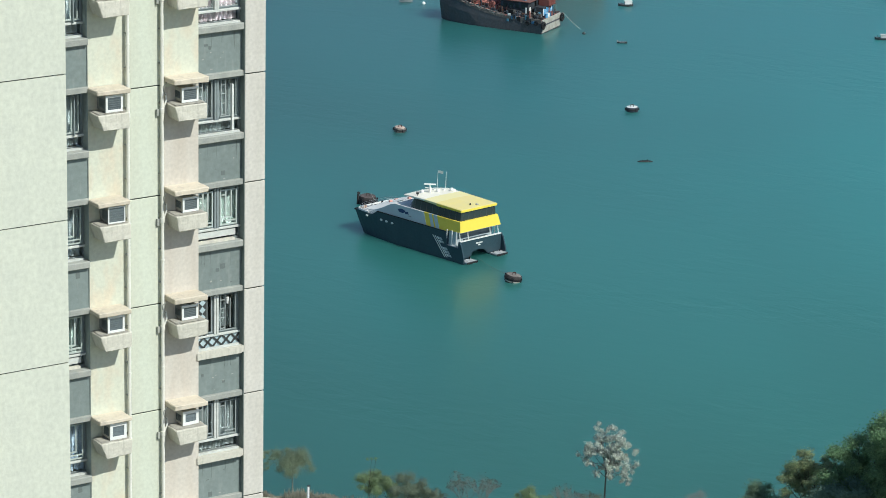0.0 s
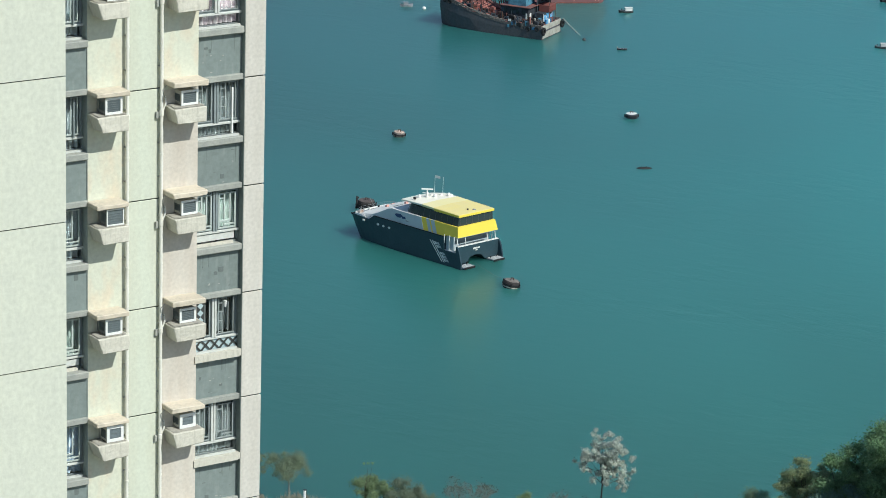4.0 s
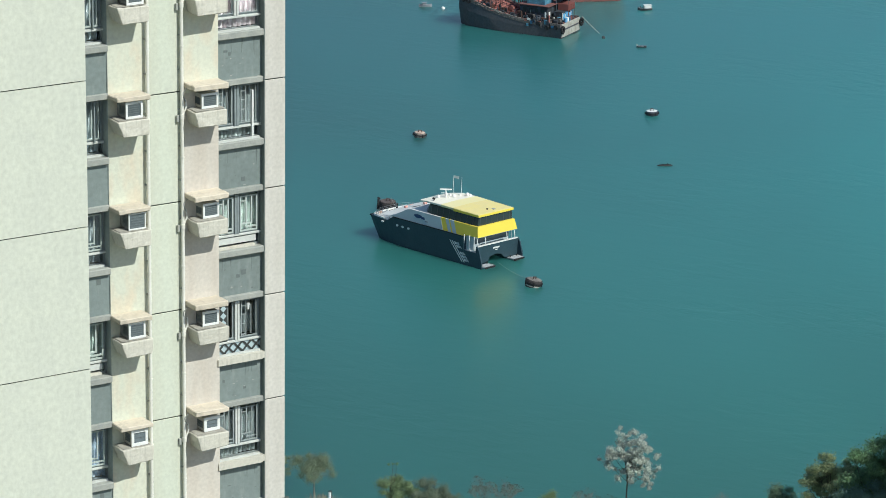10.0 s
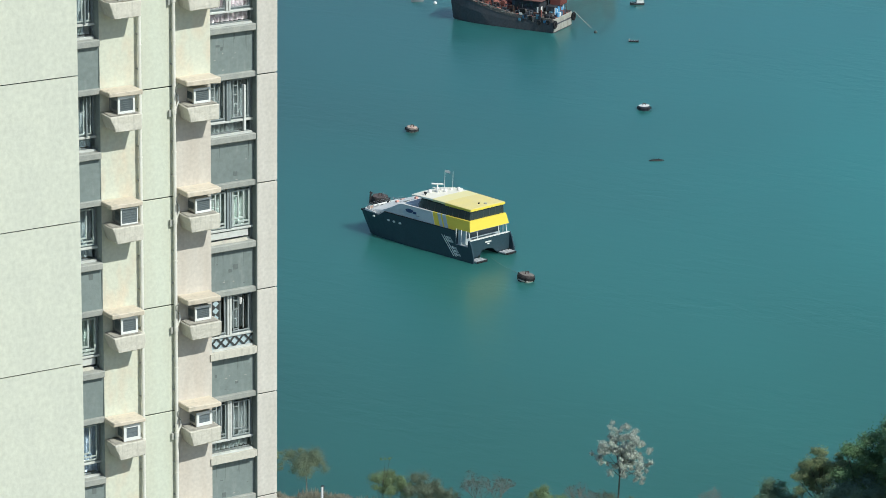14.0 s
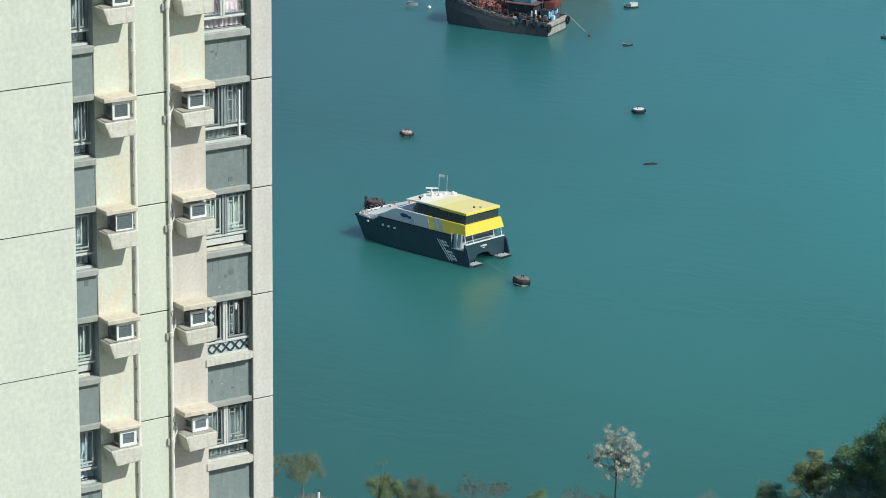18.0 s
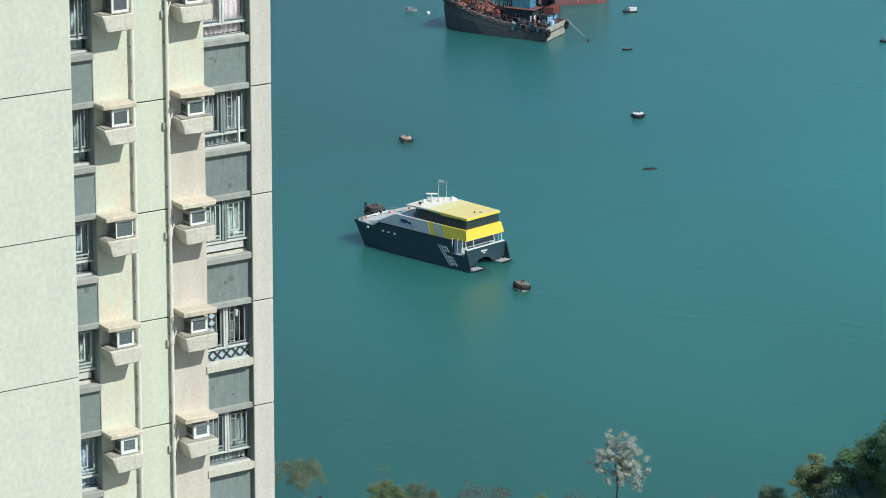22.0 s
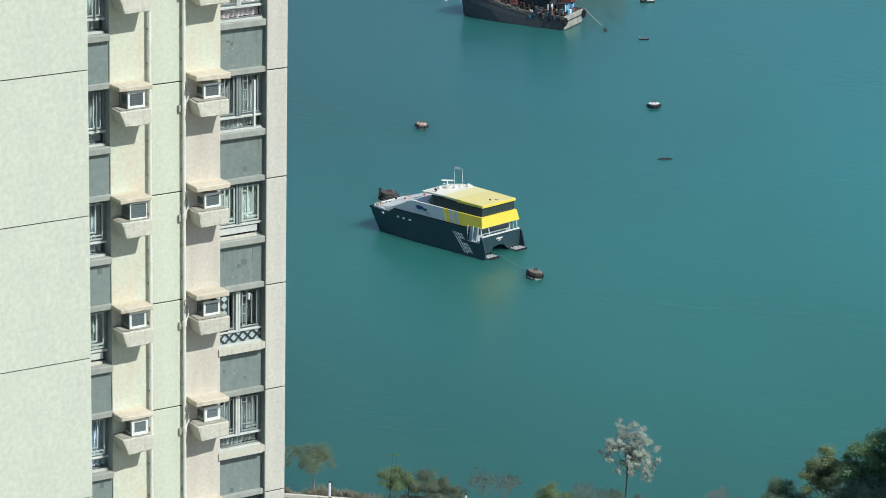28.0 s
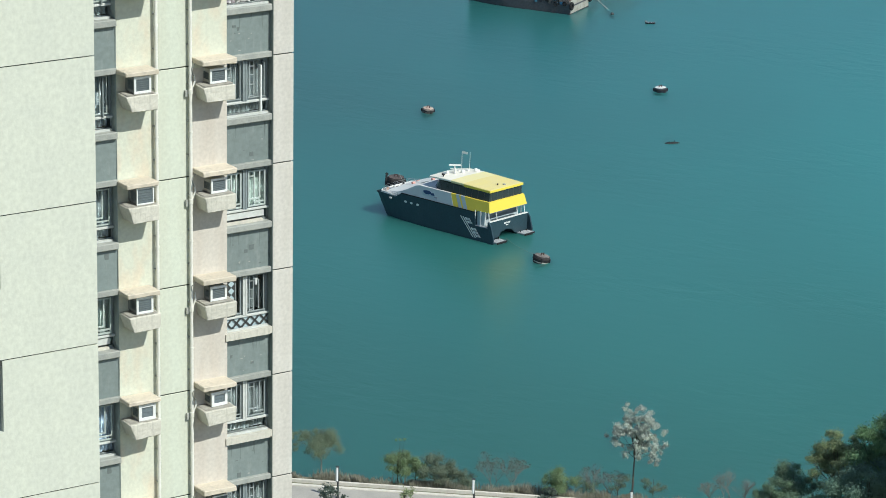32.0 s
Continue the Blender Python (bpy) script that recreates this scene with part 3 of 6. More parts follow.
def wall_pieces():
    part("core", boxes((-10.3, -0.03, 1.5, 12.0, 52, 182)), M["room"], tower)
    part("gable_wall", boxes((-0.25, -0.02, 0.61, 12.2, 52, 182)), M["cream"], tower)
    part("lower_wall", boxes((XC0, -0.02, 0.0, 1.49, 52, Z_LOW - 0.01), (-10.3, XC0 - 0.003, 0.0, 1.49, 52, Z_LOW - 0.01)), M["cream"], tower)
    part("upper_wall", boxes((XC0, -0.02, 0.0, 1.49, Z_HIGH + 0.01, 182), (-10.3, XC0 - 0.003, 0.0, 1.49, Z_HIGH + 0.01, 182)), M["cream"], tower)
    part("far_wall", boxes((-10.3, XL0, 0.0, 1.49, Z_LOW, Z_HIGH)), M["cream"], tower)
    part("roof_slab", boxes((-10.5, 0.2, -0.2, 12.4, 182.01, 182.4)), M["ledge"], tower)
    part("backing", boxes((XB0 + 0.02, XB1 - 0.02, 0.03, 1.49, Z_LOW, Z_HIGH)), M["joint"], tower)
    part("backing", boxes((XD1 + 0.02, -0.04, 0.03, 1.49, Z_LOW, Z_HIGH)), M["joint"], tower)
    part("wall", boxes((XA0, XA1 - 0.002, 0.02, 1.49, Z_LOW, Z_HIGH)), M["cream_patched"], tower)
    part("wall", boxes((XC0 + 0.002, XC1, 0.0, 1.49, Z_LOW, JOINT - 0.06)), M["pink"], tower, "pinkish grey painted wall with streaks")
    part("wall", boxes((XC0 + 0.002, XC1, 0.0, 1.49, JOINT - 0.06, Z_HIGH)), M["cream_patched"], tower, "cream green painted wall with streaks")
    # recess shade put into the colour: dark strip right, paler strip left
    part("reveal", boxes((XD1 - 0.012, XD1 - 0.002, 0.012, 0.6, Z_LOW, Z_HIGH)), M["spandrel"], tower, "grey green window reveal strip, toned for its shade")
    part("reveal", boxes((XL1 - 0.012, XL1 - 0.002, 0.03, 0.6, Z_LOW, Z_HIGH)), M["reveal"], tower, "grey green window reveal strip, toned for its shade")
    gap = 0.016
    pb = pd = None
    for k in LEVELS:
        z = JOINT + k * FLOOR
        if pb is None:
            pb = part("wall_panel", boxes((XB0, XB1, 0.0, 0.4, gap - FLOOR, -gap), bevel=0.006), M["cream"], tower)
            pb.matrix_basis = pose(0, 0, z)
            pd = part("corner_panel", boxes((XD1, 0, 0, 0.6, gap - FLOOR, -gap), bevel=0.006), M["pier"], tower, "pale pinkish grey corner pier panel")
            pd.matrix_basis = pose(0, 0, z)
        else:
            share("wall_panel", pb, tower, pose(0, 0, z))
            share("corner_panel", pd, tower, pose(0, 0, z))["label"] = "pale pinkish grey corner pier panel"


STYLES = ["bars", "bars", "grid", "lattice", "pale", "plain", "floral", "bars"]  # from the lowest floor up


def drape(a, b, lo, hi, y, mat, parent, fold=0.035):
    """A curtain in soft folds."""
    bm = bmesh.new()
    n = max(6, int((b - a) / fold))
    pts = [(a + (b - a) * i / n, y + 0.05 * math.sin(i * 1.7) + 0.015 * math.sin(i * 0.6)) for i in range(n + 1)]
    v0 = [bm.verts.new((x, yy, lo)) for x, yy in pts]
    v1 = [bm.verts.new((x, yy, hi)) for x, yy in pts]
    for i in range(n):
        bm.faces.new((v0[i], v0[i + 1], v1[i + 1], v1[i]))
    part("curtain", bm, mat, parent, smooth=True)


def casement_grille(bars, a, b, lo, hi, y, r, kind):
    """Welded bars of one casement: long uprights with short rungs between them."""
    w, h = b - a, hi - lo

    def up(q, z0, z1, k=1.0):
        box(bars, a + w * q - r * k, a + w * q + r * k, y - r, y + r, lo + h * z0, lo + h * z1)

    def across(q0, q1, z, k=1.0):
        box(bars, a + w * q0 - r, a + w * q1 + r, y - r * 0.9, y + r * 0.9, lo + h * z - r * k, lo + h * z + r * k)
    if kind == "nested":
        for q, z0 in ((0.06, 0.04), (0.36, 0.22), (0.66, 0.22), (0.94, 0.04)):
            up(q, z0, 0.92)
        across(0.06, 0.94, 0.92)
        across(0.06, 0.66, 0.22)
        across(0.36, 0.94, 0.13)
        across(0.06, 0.94, 0.04)
        across(0.06, 0.36, 0.80, 0.7)
    else:
        for q, z0, z1 in ((0.10, 0.05, 0.96), (0.34, 0.05, 0.96), (0.62, 0.10, 0.86), (0.90, 0.05, 0.96)):
            up(q, z0, z1, 0.8)
        for z in (0.10, 0.38, 0.62, 0.84):
            across(0.10, 0.34, z, 0.7)
        across(0.06, 0.94, 0.05)


def window(x0, x1, z, style, parent, y, deep, edge, long_sill=False):
    """A steel window under the slab joint at z. y: face of the spandrel below, deep: the frame, edge: front of sill and lintel."""
    right = x0 > -3
    zt, zb, zs = z - 0.10, z - 1.49, z - 1.66
    fr = 0.05
    yf = deep
    grey = M["alu"]
    w = part("window", boxes((x0, x1, yf, yf + 0.06, zt - fr, zt), (x0, x1, yf, yf + 0.06, zb, zb + fr), (x0, x0 + fr, yf, yf + 0.06, zb, zt), (x1 - fr, x1, yf, yf + 0.06, zb, zt)), grey, parent)
    part("lintel", boxes((x0 - 0.01, x1 - 0.004, edge, yf + 0.3, zt, z + 0.04), bevel=0.012), M["sill"], w)
    sx, se = (x0 - 0.05, -0.04) if long_sill else (x0 - 0.015, edge - 0.03)
    part("sill", boxes((x0 - 0.015, x1 - 0.01, 0.003, yf + 0.16, zs, zb), (sx, x1 - 0.09, se, 0.0, zs, zb)) if long_sill else boxes((sx, x1 - 0.01, se, yf + 0.16, zs, zb), bevel=0.02), M["ledge"] if long_sill else M["sill"], w)
    if style != "pale":
        part("sill_cap", boxes((x0, x1 - 0.09, yf - 0.16, yf - 0.09, zb + 0.003, zb + 0.05)), M["trim"], w)
    else:
        part("sill_board", boxes((x0 + 0.02, x1 - 0.2, yf - 0.12, yf - 0.02, zb + 0.003, zb + 0.06)), M["ledge"], w)
    part("spandrel", boxes((x0, x1 - 0.003, y, y + 0.4, z - FLOOR + 0.04, zs + 0.002)), M["spandrel"], w, "grey green painted spandrel panel")
    zr = z - 1.20
    xm = x0 + (x1 - x0) * 0.47
    pale_frame = style in ("floral", "lattice", "grid")
    part("transom_rail", boxes((x0, x1, yf - 0.06, yf + 0.05, zr, zr + 0.055), bevel=0.008), M["trim"], w)
    part("mullion", boxes((xm - 0.06, xm - 0.006, yf - 0.07, yf + 0.05, zr + 0.058, zt - fr), (xm + 0.006, xm + 0.06, yf - 0.075, yf + 0.05, zr + 0.058, zt - fr)), M["trim"] if pale_frame and right else M["frame_grey"], w)
    for a, b in ((x0 + fr, xm - 0.055), (xm + 0.055, x1 - fr)):
        part("casement_frame", boxes((a, a + 0.035, yf - 0.01, yf + 0.045, zr + 0.06, zt - fr), (b - 0.035, b, yf - 0.01, yf + 0.045, zr + 0.06, zt - fr), (a + 0.035, b - 0.035, yf - 0.01, yf + 0.045, zt - fr - 0.035, zt - fr), (a + 0.035, b - 0.035, yf - 0.01, yf + 0.045, zr + 0.06, zr + 0.095)), M["frame_grey"], w)
        g = part("pane", boxes((a + 0.035, b - 0.035, yf + 0.02, yf + 0.028, zr + 0.095, zt - fr - 0.035)), M["glass"], w)
        g.visible_shadow = False
    g = part("pane", boxes((x0 + fr, x1 - fr, yf + 0.02, yf + 0.028, zb + fr, zr)), M["glass"], w)
    g.visible_shadow = False
    ym = yf - 0.035
    bars = bmesh.new()
    r = 0.013 if right else 0.014
    kind = "nested" if style in ("grid", "pale", "blue") else "ladder"
    if style == "floral":
        for a, b in ((x0 + 0.07, xm - 0.08), (xm + 0.08, x1 - 0.09)):
            box(bars, a, b, ym - 0.01, ym + 0.01, zr + 0.11, zr + 0.13)
            for i in range(4):
                c = a + (b - a) * (i + 0.5) / 4
                tube(bars, (c - 0.05, ym, zr + 0.13), (c, ym, zr + 0.20), 0.009, n=4)
                tube(bars, (c, ym, zr + 0.20), (c + 0.05, ym, zr + 0.13), 0.009, n=4)
    else:
        for a, b in ((x0 + 0.07, xm - 0.08), (xm + 0.08, x1 - 0.09)):
            casement_grille(bars, a, b, zr + 0.07, zt - 0.05, ym, r * (1.35 if style == "pale" else 1.0), kind)
    part("grille", bars, M["grille_pale"] if style == "pale" or not right else M["grille_grey"], w, "welded window bars")
    if style == "plain" and right:
        part("leaf_edge", boxes((x1 - 0.27, x1 - 0.23, yf - 0.10, yf - 0.05, zb + 0.06, zt - 0.2)), M["white"], w, "white edge of an open casement")
        for x in (x0 + 0.02, x1 - 0.28):
            part("rail_post", boxes((x, x + 0.04, ym - 0.02, ym + 0.01, zb, zr + 0.01)), M["trim"], w)
    elif style == "bars" and not right:
        part("leaf_edge", boxes((x1 - 0.30, x1 - 0.27, yf - 0.12, yf - 0.05, zr + 0.05, zt - 0.1)), M["frame_grey"], w, "grey edge of an open casement")
    if style == "lattice":
        lat = bmesh.new()
        n = 5
        for i in range(n):
            c = x0 + (x1 - x0) * (i + 0.5) / n
            h = (x1 - x0) / n * 0.5
            for k in (-1, 1):
                prism(lat, [(c - k * h - 0.034, ym, zb + 0.03), (c - k * h + 0.034, ym, zb + 0.03), (c + k * h + 0.034, ym, zr), (c + k * h - 0.034, ym, zr)], (0, 0.012, 0))
        part("lattice", lat, M["post_dark"], w, "dark diamond lattice")
        part("lattice_board", boxes((x0 + 0.02, x1 - 0.02, ym + 0.02, ym + 0.032, zb + 0.02, zr)), M["frosted"], w)
        part("lattice_strip", boxes((x0 + 0.10, x0 + 0.33, ym - 0.022, ym - 0.016, zr + 0.06, zt - 0.05)), M["post_dark"], w)
        for i in range(5):
            d = bmesh.new()
            c = zr + 0.17 + 0.185 * i
            prism(d, [(x0 + 0.13, ym - 0.035, c), (x0 + 0.215, ym - 0.035, c + 0.085), (x0 + 0.30, ym - 0.035, c), (x0 + 0.215, ym - 0.035, c - 0.085)], (0, 0.012, 0))
            part("diamond", d, M["frosted"], w)
        part("wind_chime", tubes(((xm + 0.3, ym - 0.03, zt - 0.14), (xm + 0.3, ym - 0.03, zt - 0.30), 0.045, 0.03), n=8), M["white"], w)
    if style == "pale":
        part("panel", boxes((x0 + fr, x1 - 0.14, yf - 0.04, yf - 0.002, zb + fr + 0.06, zr - 0.03)), M["trim"], w)
    back = yf + 0.14
    if style in ("floral", "pale", "blue"):
        drape(x0 + 0.05, x1 - 0.05, zb + 0.05, zt - 0.05, back, M[{"floral": "curtain", "pale": "curtain_pale", "blue": "curtain_blue"}[style]], w)
    elif style != "lattice":
        # left bay: pale net put in for haze and reflection on the glass
        net = M["curtain_grey" if right else "haze_net"]
        drape(x0 + 0.05, x1 - 0.35, zb + 0.03, zt - 0.05, back, net, w)
        drape(x1 - 0.34, x1 - 0.05, zb + 0.05, zt - 0.05, back, net, w)
    else:
        drape(xm + 0.1, x1 - 0.05, zr + 0.06, zt - 0.05, back + 0.25, M["curtain_grey"], w)
    if not right and style == "grid":  # a pale cloth hung indoors
        drape(x1 - 0.75, x1 - 0.45, zr + 0.1, zt - 0.3, back - 0.05, M["curtain_pale"], w, 0.06)
    return w


def slab(x0, x1, y0, z0, z1, seed, taper=0.0):
    """A cast concrete slab, not quite square, with worn edges; taper cuts its lower end back."""
    rng = random.Random(seed)
    bm = bmesh.new()
    box(bm, x0, x1, y0, 0.02, z0, z1)
    for v in bm.verts:
        if v.co.x < x0 + 0.01 and v.co.z < z0 + 0.01:
            v.co.x += taper
        if v.co.y < 0:
            v.co += Vector((rng.uniform(-1, 1), rng.uniform(-1, 1), rng.uniform(-1, 1))) * 0.014
    bmesh.ops.bevel(bm, geom=list(bm.edges), offset=0.016, segments=1, affect="EDGES")
    bmesh.ops.subdivide_edges(bm, edges=[e for e in bm.edges if e.calc_length() > 0.1], cuts=7, use_grid_fill=True)
    shift = Vector((seed * 1.7, seed * 0.3, 0))
    for v in bm.verts:
        if v.co.y < 0:
            n = noise.noise_vector(v.co * 5 + shift) * 0.011 + noise.noise_vector(v.co * 16 + shift) * 0.006
            v.co += n
    return bm


AC_KINDS = {True: ("shaded", "pale", "boxy", "shaded", "thin", "shaded", "shaded", "pale"),  # from the lowest floor up
            False: ("pale", "thin", "boxy", "shaded", "pale", "pale", "shaded", "thin")}


def air_conditioner_bays():
    """Canopy slab and ledge are parts of the house, the machine between them is a thing."""
    proto = {}
    for k in LEVELS:
        for x0, wide, top, under, seat, low, cut, at in ((-4.80, 0.85, 0.17, 0.065, -0.40, -0.785, 0.02, 0.29), (-2.77, 0.90, 0.21, 0.08, -0.43, -0.80, 0.03, 0.295)):
            z = JOINT + k * FLOOR
            m = pose(x0, 0.0, z)
            c = part("canopy", slab(0, wide + random.uniform(-0.015, 0.015), -0.53, under, top, 100 + k), M["canopy"], tower, "sun-bleached tan concrete canopy")
            d = part("ledge", slab(cut, wide + random.uniform(-0.015, 0.015), -0.53, low, seat, 200 + k, 0.14 if x0 < -3 else 0.08), M["ledge"], tower)
            c.matrix_basis = d.matrix_basis = m
            # added sheet, darker than the ledge, to weaken light bounced under the canopy
            g = part("ledge_top", boxes((cut + 0.04, wide - 0.05, -0.47, -0.02, seat + 0.012, seat + 0.018)), M["bounce_cut"], tower, "ledge top sheet, darkened to cut bounced light")
            g.matrix_basis = m
            wm = TOWER @ pose(x0 + at + 0.03 * random.uniform(-1, 1), 0.02 * random.random(), z + seat + 0.03) @ pose(0, 0, 0, 0, 0, random.uniform(-3, 3))
            kind = AC_KINDS[x0 < -3][k + 5]
            W, H, D = (0.43, 0.395, 0.42) if x0 < -3 else (0.43, 0.35, 0.33)
            key = (kind, x0 < -3)
            if key not in proto:
                label, side, u, fins = {
                    "pale": ("off-white window air conditioner on a concrete ledge", "ac", 0.05, "ac_dark"),
                    "shaded": ("window air conditioner with casing greyed for shade and white rim", "ac_side", 0.055, "ac_dark"),
                    "thin": ("old window air conditioner with a thin white rim", "ac_side", 0.03, "ac_dark"),
                    "boxy": ("off-white window air conditioner with a broad front rim", "ac", 0.075, "ac_mesh"),
                }[kind]
                a = root("air_conditioner", wm, label, "air conditioner", "air conditioners on the tower")
                f0, f1 = -D - 0.03, -D - 0.001
                part("casing", boxes((0, W, -D, 0.16, 0, H), bevel=0.015), M[side], a)
                part("front_frame", boxes((-0.01, W + 0.01, f0, f1, -0.005, u), (-0.01, W + 0.01, f0, f1, H + 0.005 - u, H + 0.01), (-0.01, u - 0.01, f0, f1, u, H + 0.005 - u), (W + 0.01 - u, W + 0.01, f0, f1, u, H + 0.005 - u), bevel=0.004), M["white"], a, "white front frame")
                part("fin_panel", boxes((u - 0.01, W + 0.01 - u, -D - 0.012, -D - 0.0005, u, H + 0.005 - u)), M[fins], a, "dark condenser fins")
                first = None
                n = 6 if kind != "boxy" else 3
                for q in range(n):
                    zq = u + 0.02 + (H - 0.035 - 2 * u) * q / (n - 1)
                    if first is None:
                        first = part("slat", boxes((u - 0.005, W + 0.005 - u, -D - 0.024, -D - 0.014, 0, 0.009)), M["slat"], a)
                        first.matrix_basis = pose(0, 0, zq)
                    else:
                        share("slat", first, a, pose(0, 0, zq))
                part("side_grille", boxes(*[(-0.008, -0.001, 0.06 - D + 0.036 * q, 0.082 - D + 0.036 * q, 0.08, H - 0.1) for q in range(7)]), M["ac_dark"], a)
                for x in (0.02, W - 0.06):
                    part("foot_bar", boxes((x, x + 0.04, -D - 0.02, 0.0, -0.011, -0.001)), M["rust_mid"], a)
                if kind in ("shaded", "thin"):
                    part("top_flap", boxes((0.03, 0.25, 0.02 - D, -0.1, H + 0.001, H + 0.025)), M["ac_side"], a)
                proto[key] = a
            else:
                copy_thing(proto[key], wm)


def hose(pts, r, parent):
    bm = bmesh.new()
    for a, b in zip(pts, pts[1:]):
        tube(bm, a, b, r, n=6)
    return part("hose", bm, M["pvc_grey"], parent, "thin drain hose", smooth=True)


def pipes():
    rng = random.Random(31)
    for x in (XB0 - 0.055, XB1 - 0.065):
        y = -0.095
        p = part("drain_pipe", tubes(((x, y, Z_LOW - 0.5), (x, y, Z_HIGH + 0.5), 0.042), n=14), M["pvc"], tower, "cream plastic drain pipe")
        for k in LEVELS:
            z = JOINT + k * FLOOR + 0.3
            part("collar", tubes(((x, y, z - 0.95), (x, y, z - 0.83), 0.056), n=10), M["pvc"], p)
            part("collar", tubes(((x, y, z - 1.9), (x, y, z - 1.86), 0.05), n=10), M["pvc"], p)
            for dz in (0.72, 1.62, 2.45):
                part("bracket", boxes((x - 0.05, x + 0.05, y + 0.02, 0.0, z - dz - 0.012, z - dz + 0.012)), M["sill"], p)
            if x > -3:
                part("branch", tubes(((x, y, z - 0.92), (x + 0.1, y - 0.02, z - 0.66), 0.022), ((x + 0.1, y - 0.02, z - 0.66), (x + 0.12, y + 0.05, z - 0.5), 0.022), n=6), M["pvc"], p)
                part("junction_box", boxes((x - 0.12, x - 0.04, y + 0.03, y + 0.08, z - 1.02, z - 0.86)), M["sill"], p)
                b = rng.uniform(0.03, 0.09)
                hose([(x + 0.12, y + 0.03, z - 0.55), (x + 0.06 - b, y - 0.04, z - 0.42), (x + 0.05 - b, y - 0.06, z - 0.30), (x + 0.12, y - 0.04, z - 0.20), (x + 0.26, -0.03, z - 0.17)], 0.011, p)
        cable = bmesh.new()
        zz = Z_LOW
        while zz < Z_HIGH:
            tube(cable, (x + 0.085 + 0.006 * math.sin(zz * 3), -0.008, zz), (x + 0.085 + 0.006 * math.sin(zz * 3 + 1.35), -0.008, zz + 0.45), 0.008, n=4)
            zz += 0.45
        part("cable", cable, M["pvc_grey"], p)


def main_windows():
    left = ["grid", "bars", "blue", "pale", "grid", "bars", "bars", "grid"]
    for i, k in enumerate(LEVELS):
        z = JOINT + k * FLOOR
        window(XD0, XD1, z + 0.05, STYLES[i], tower, RECESS, 0.25, 0.05, long_sill=STYLES[i] in ("lattice", "grid", "bars") and i < 5)
        window(XL0, XL1, z + 0.15, left[i], tower, RECESS_L, 0.27, -0.03)
    rng = random.Random(12)
    for k in LEVELS:
        z = JOINT + k * FLOOR
        for _ in range(rng.choice((1, 2, 2, 3))):
            x, zz, a, b = rng.uniform(XD0 + 0.1, XD1 - 0.25), z - rng.uniform(1.8, 2.5), rng.uniform(0.05, 0.16), rng.uniform(0.04, 0.16)
            part("patch", boxes((x, x + a, RECESS - 0.005, RECESS + 0.01, zz - b, zz)), M["patch"], tower, "dark repair patch on the spandrel")
        for _ in range(6):
            x, zz, a, b = rng.uniform(XD0 + 0.05, XD1 - 0.2), z - rng.uniform(1.75, 2.6), rng.uniform(0.02, 0.08), rng.uniform(0.008, 0.03)
            part("paint_chip", boxes((x, x + a, RECESS - 0.004, RECESS + 0.01, zz - b, zz)), M[rng.choice(("chip", "chip", "patch"))], tower, "flaked paint on the spandrel")
        for _ in range(6):  # soot washed down from the sill
            x = rng.uniform(XD0 + 0.05, XD1 - 0.12)
            a, b = rng.uniform(0.012, 0.035), rng.uniform(0.12, 0.5)
            top = z - 1.62
            d = bmesh.new()
            prism(d, [(x, RECESS - 0.003, top), (x + a, RECESS - 0.003, top), (x + a * 0.6, RECESS - 0.003, top - b), (x + a * 0.4, RECESS - 0.003, top - b)], (0, 0.01, 0))
            part("drip_stain", d, M["soot"], tower, "soot stain washed down the spandrel")
        if rng.random() < 0.5:
            part("patch", boxes((XL1 - 0.35, XL1 - 0.24, RECESS_L - 0.005, RECESS_L + 0.01, z - 1.75, z - 1.6)), M["patch"], tower, "dark repair patch on the spandrel")


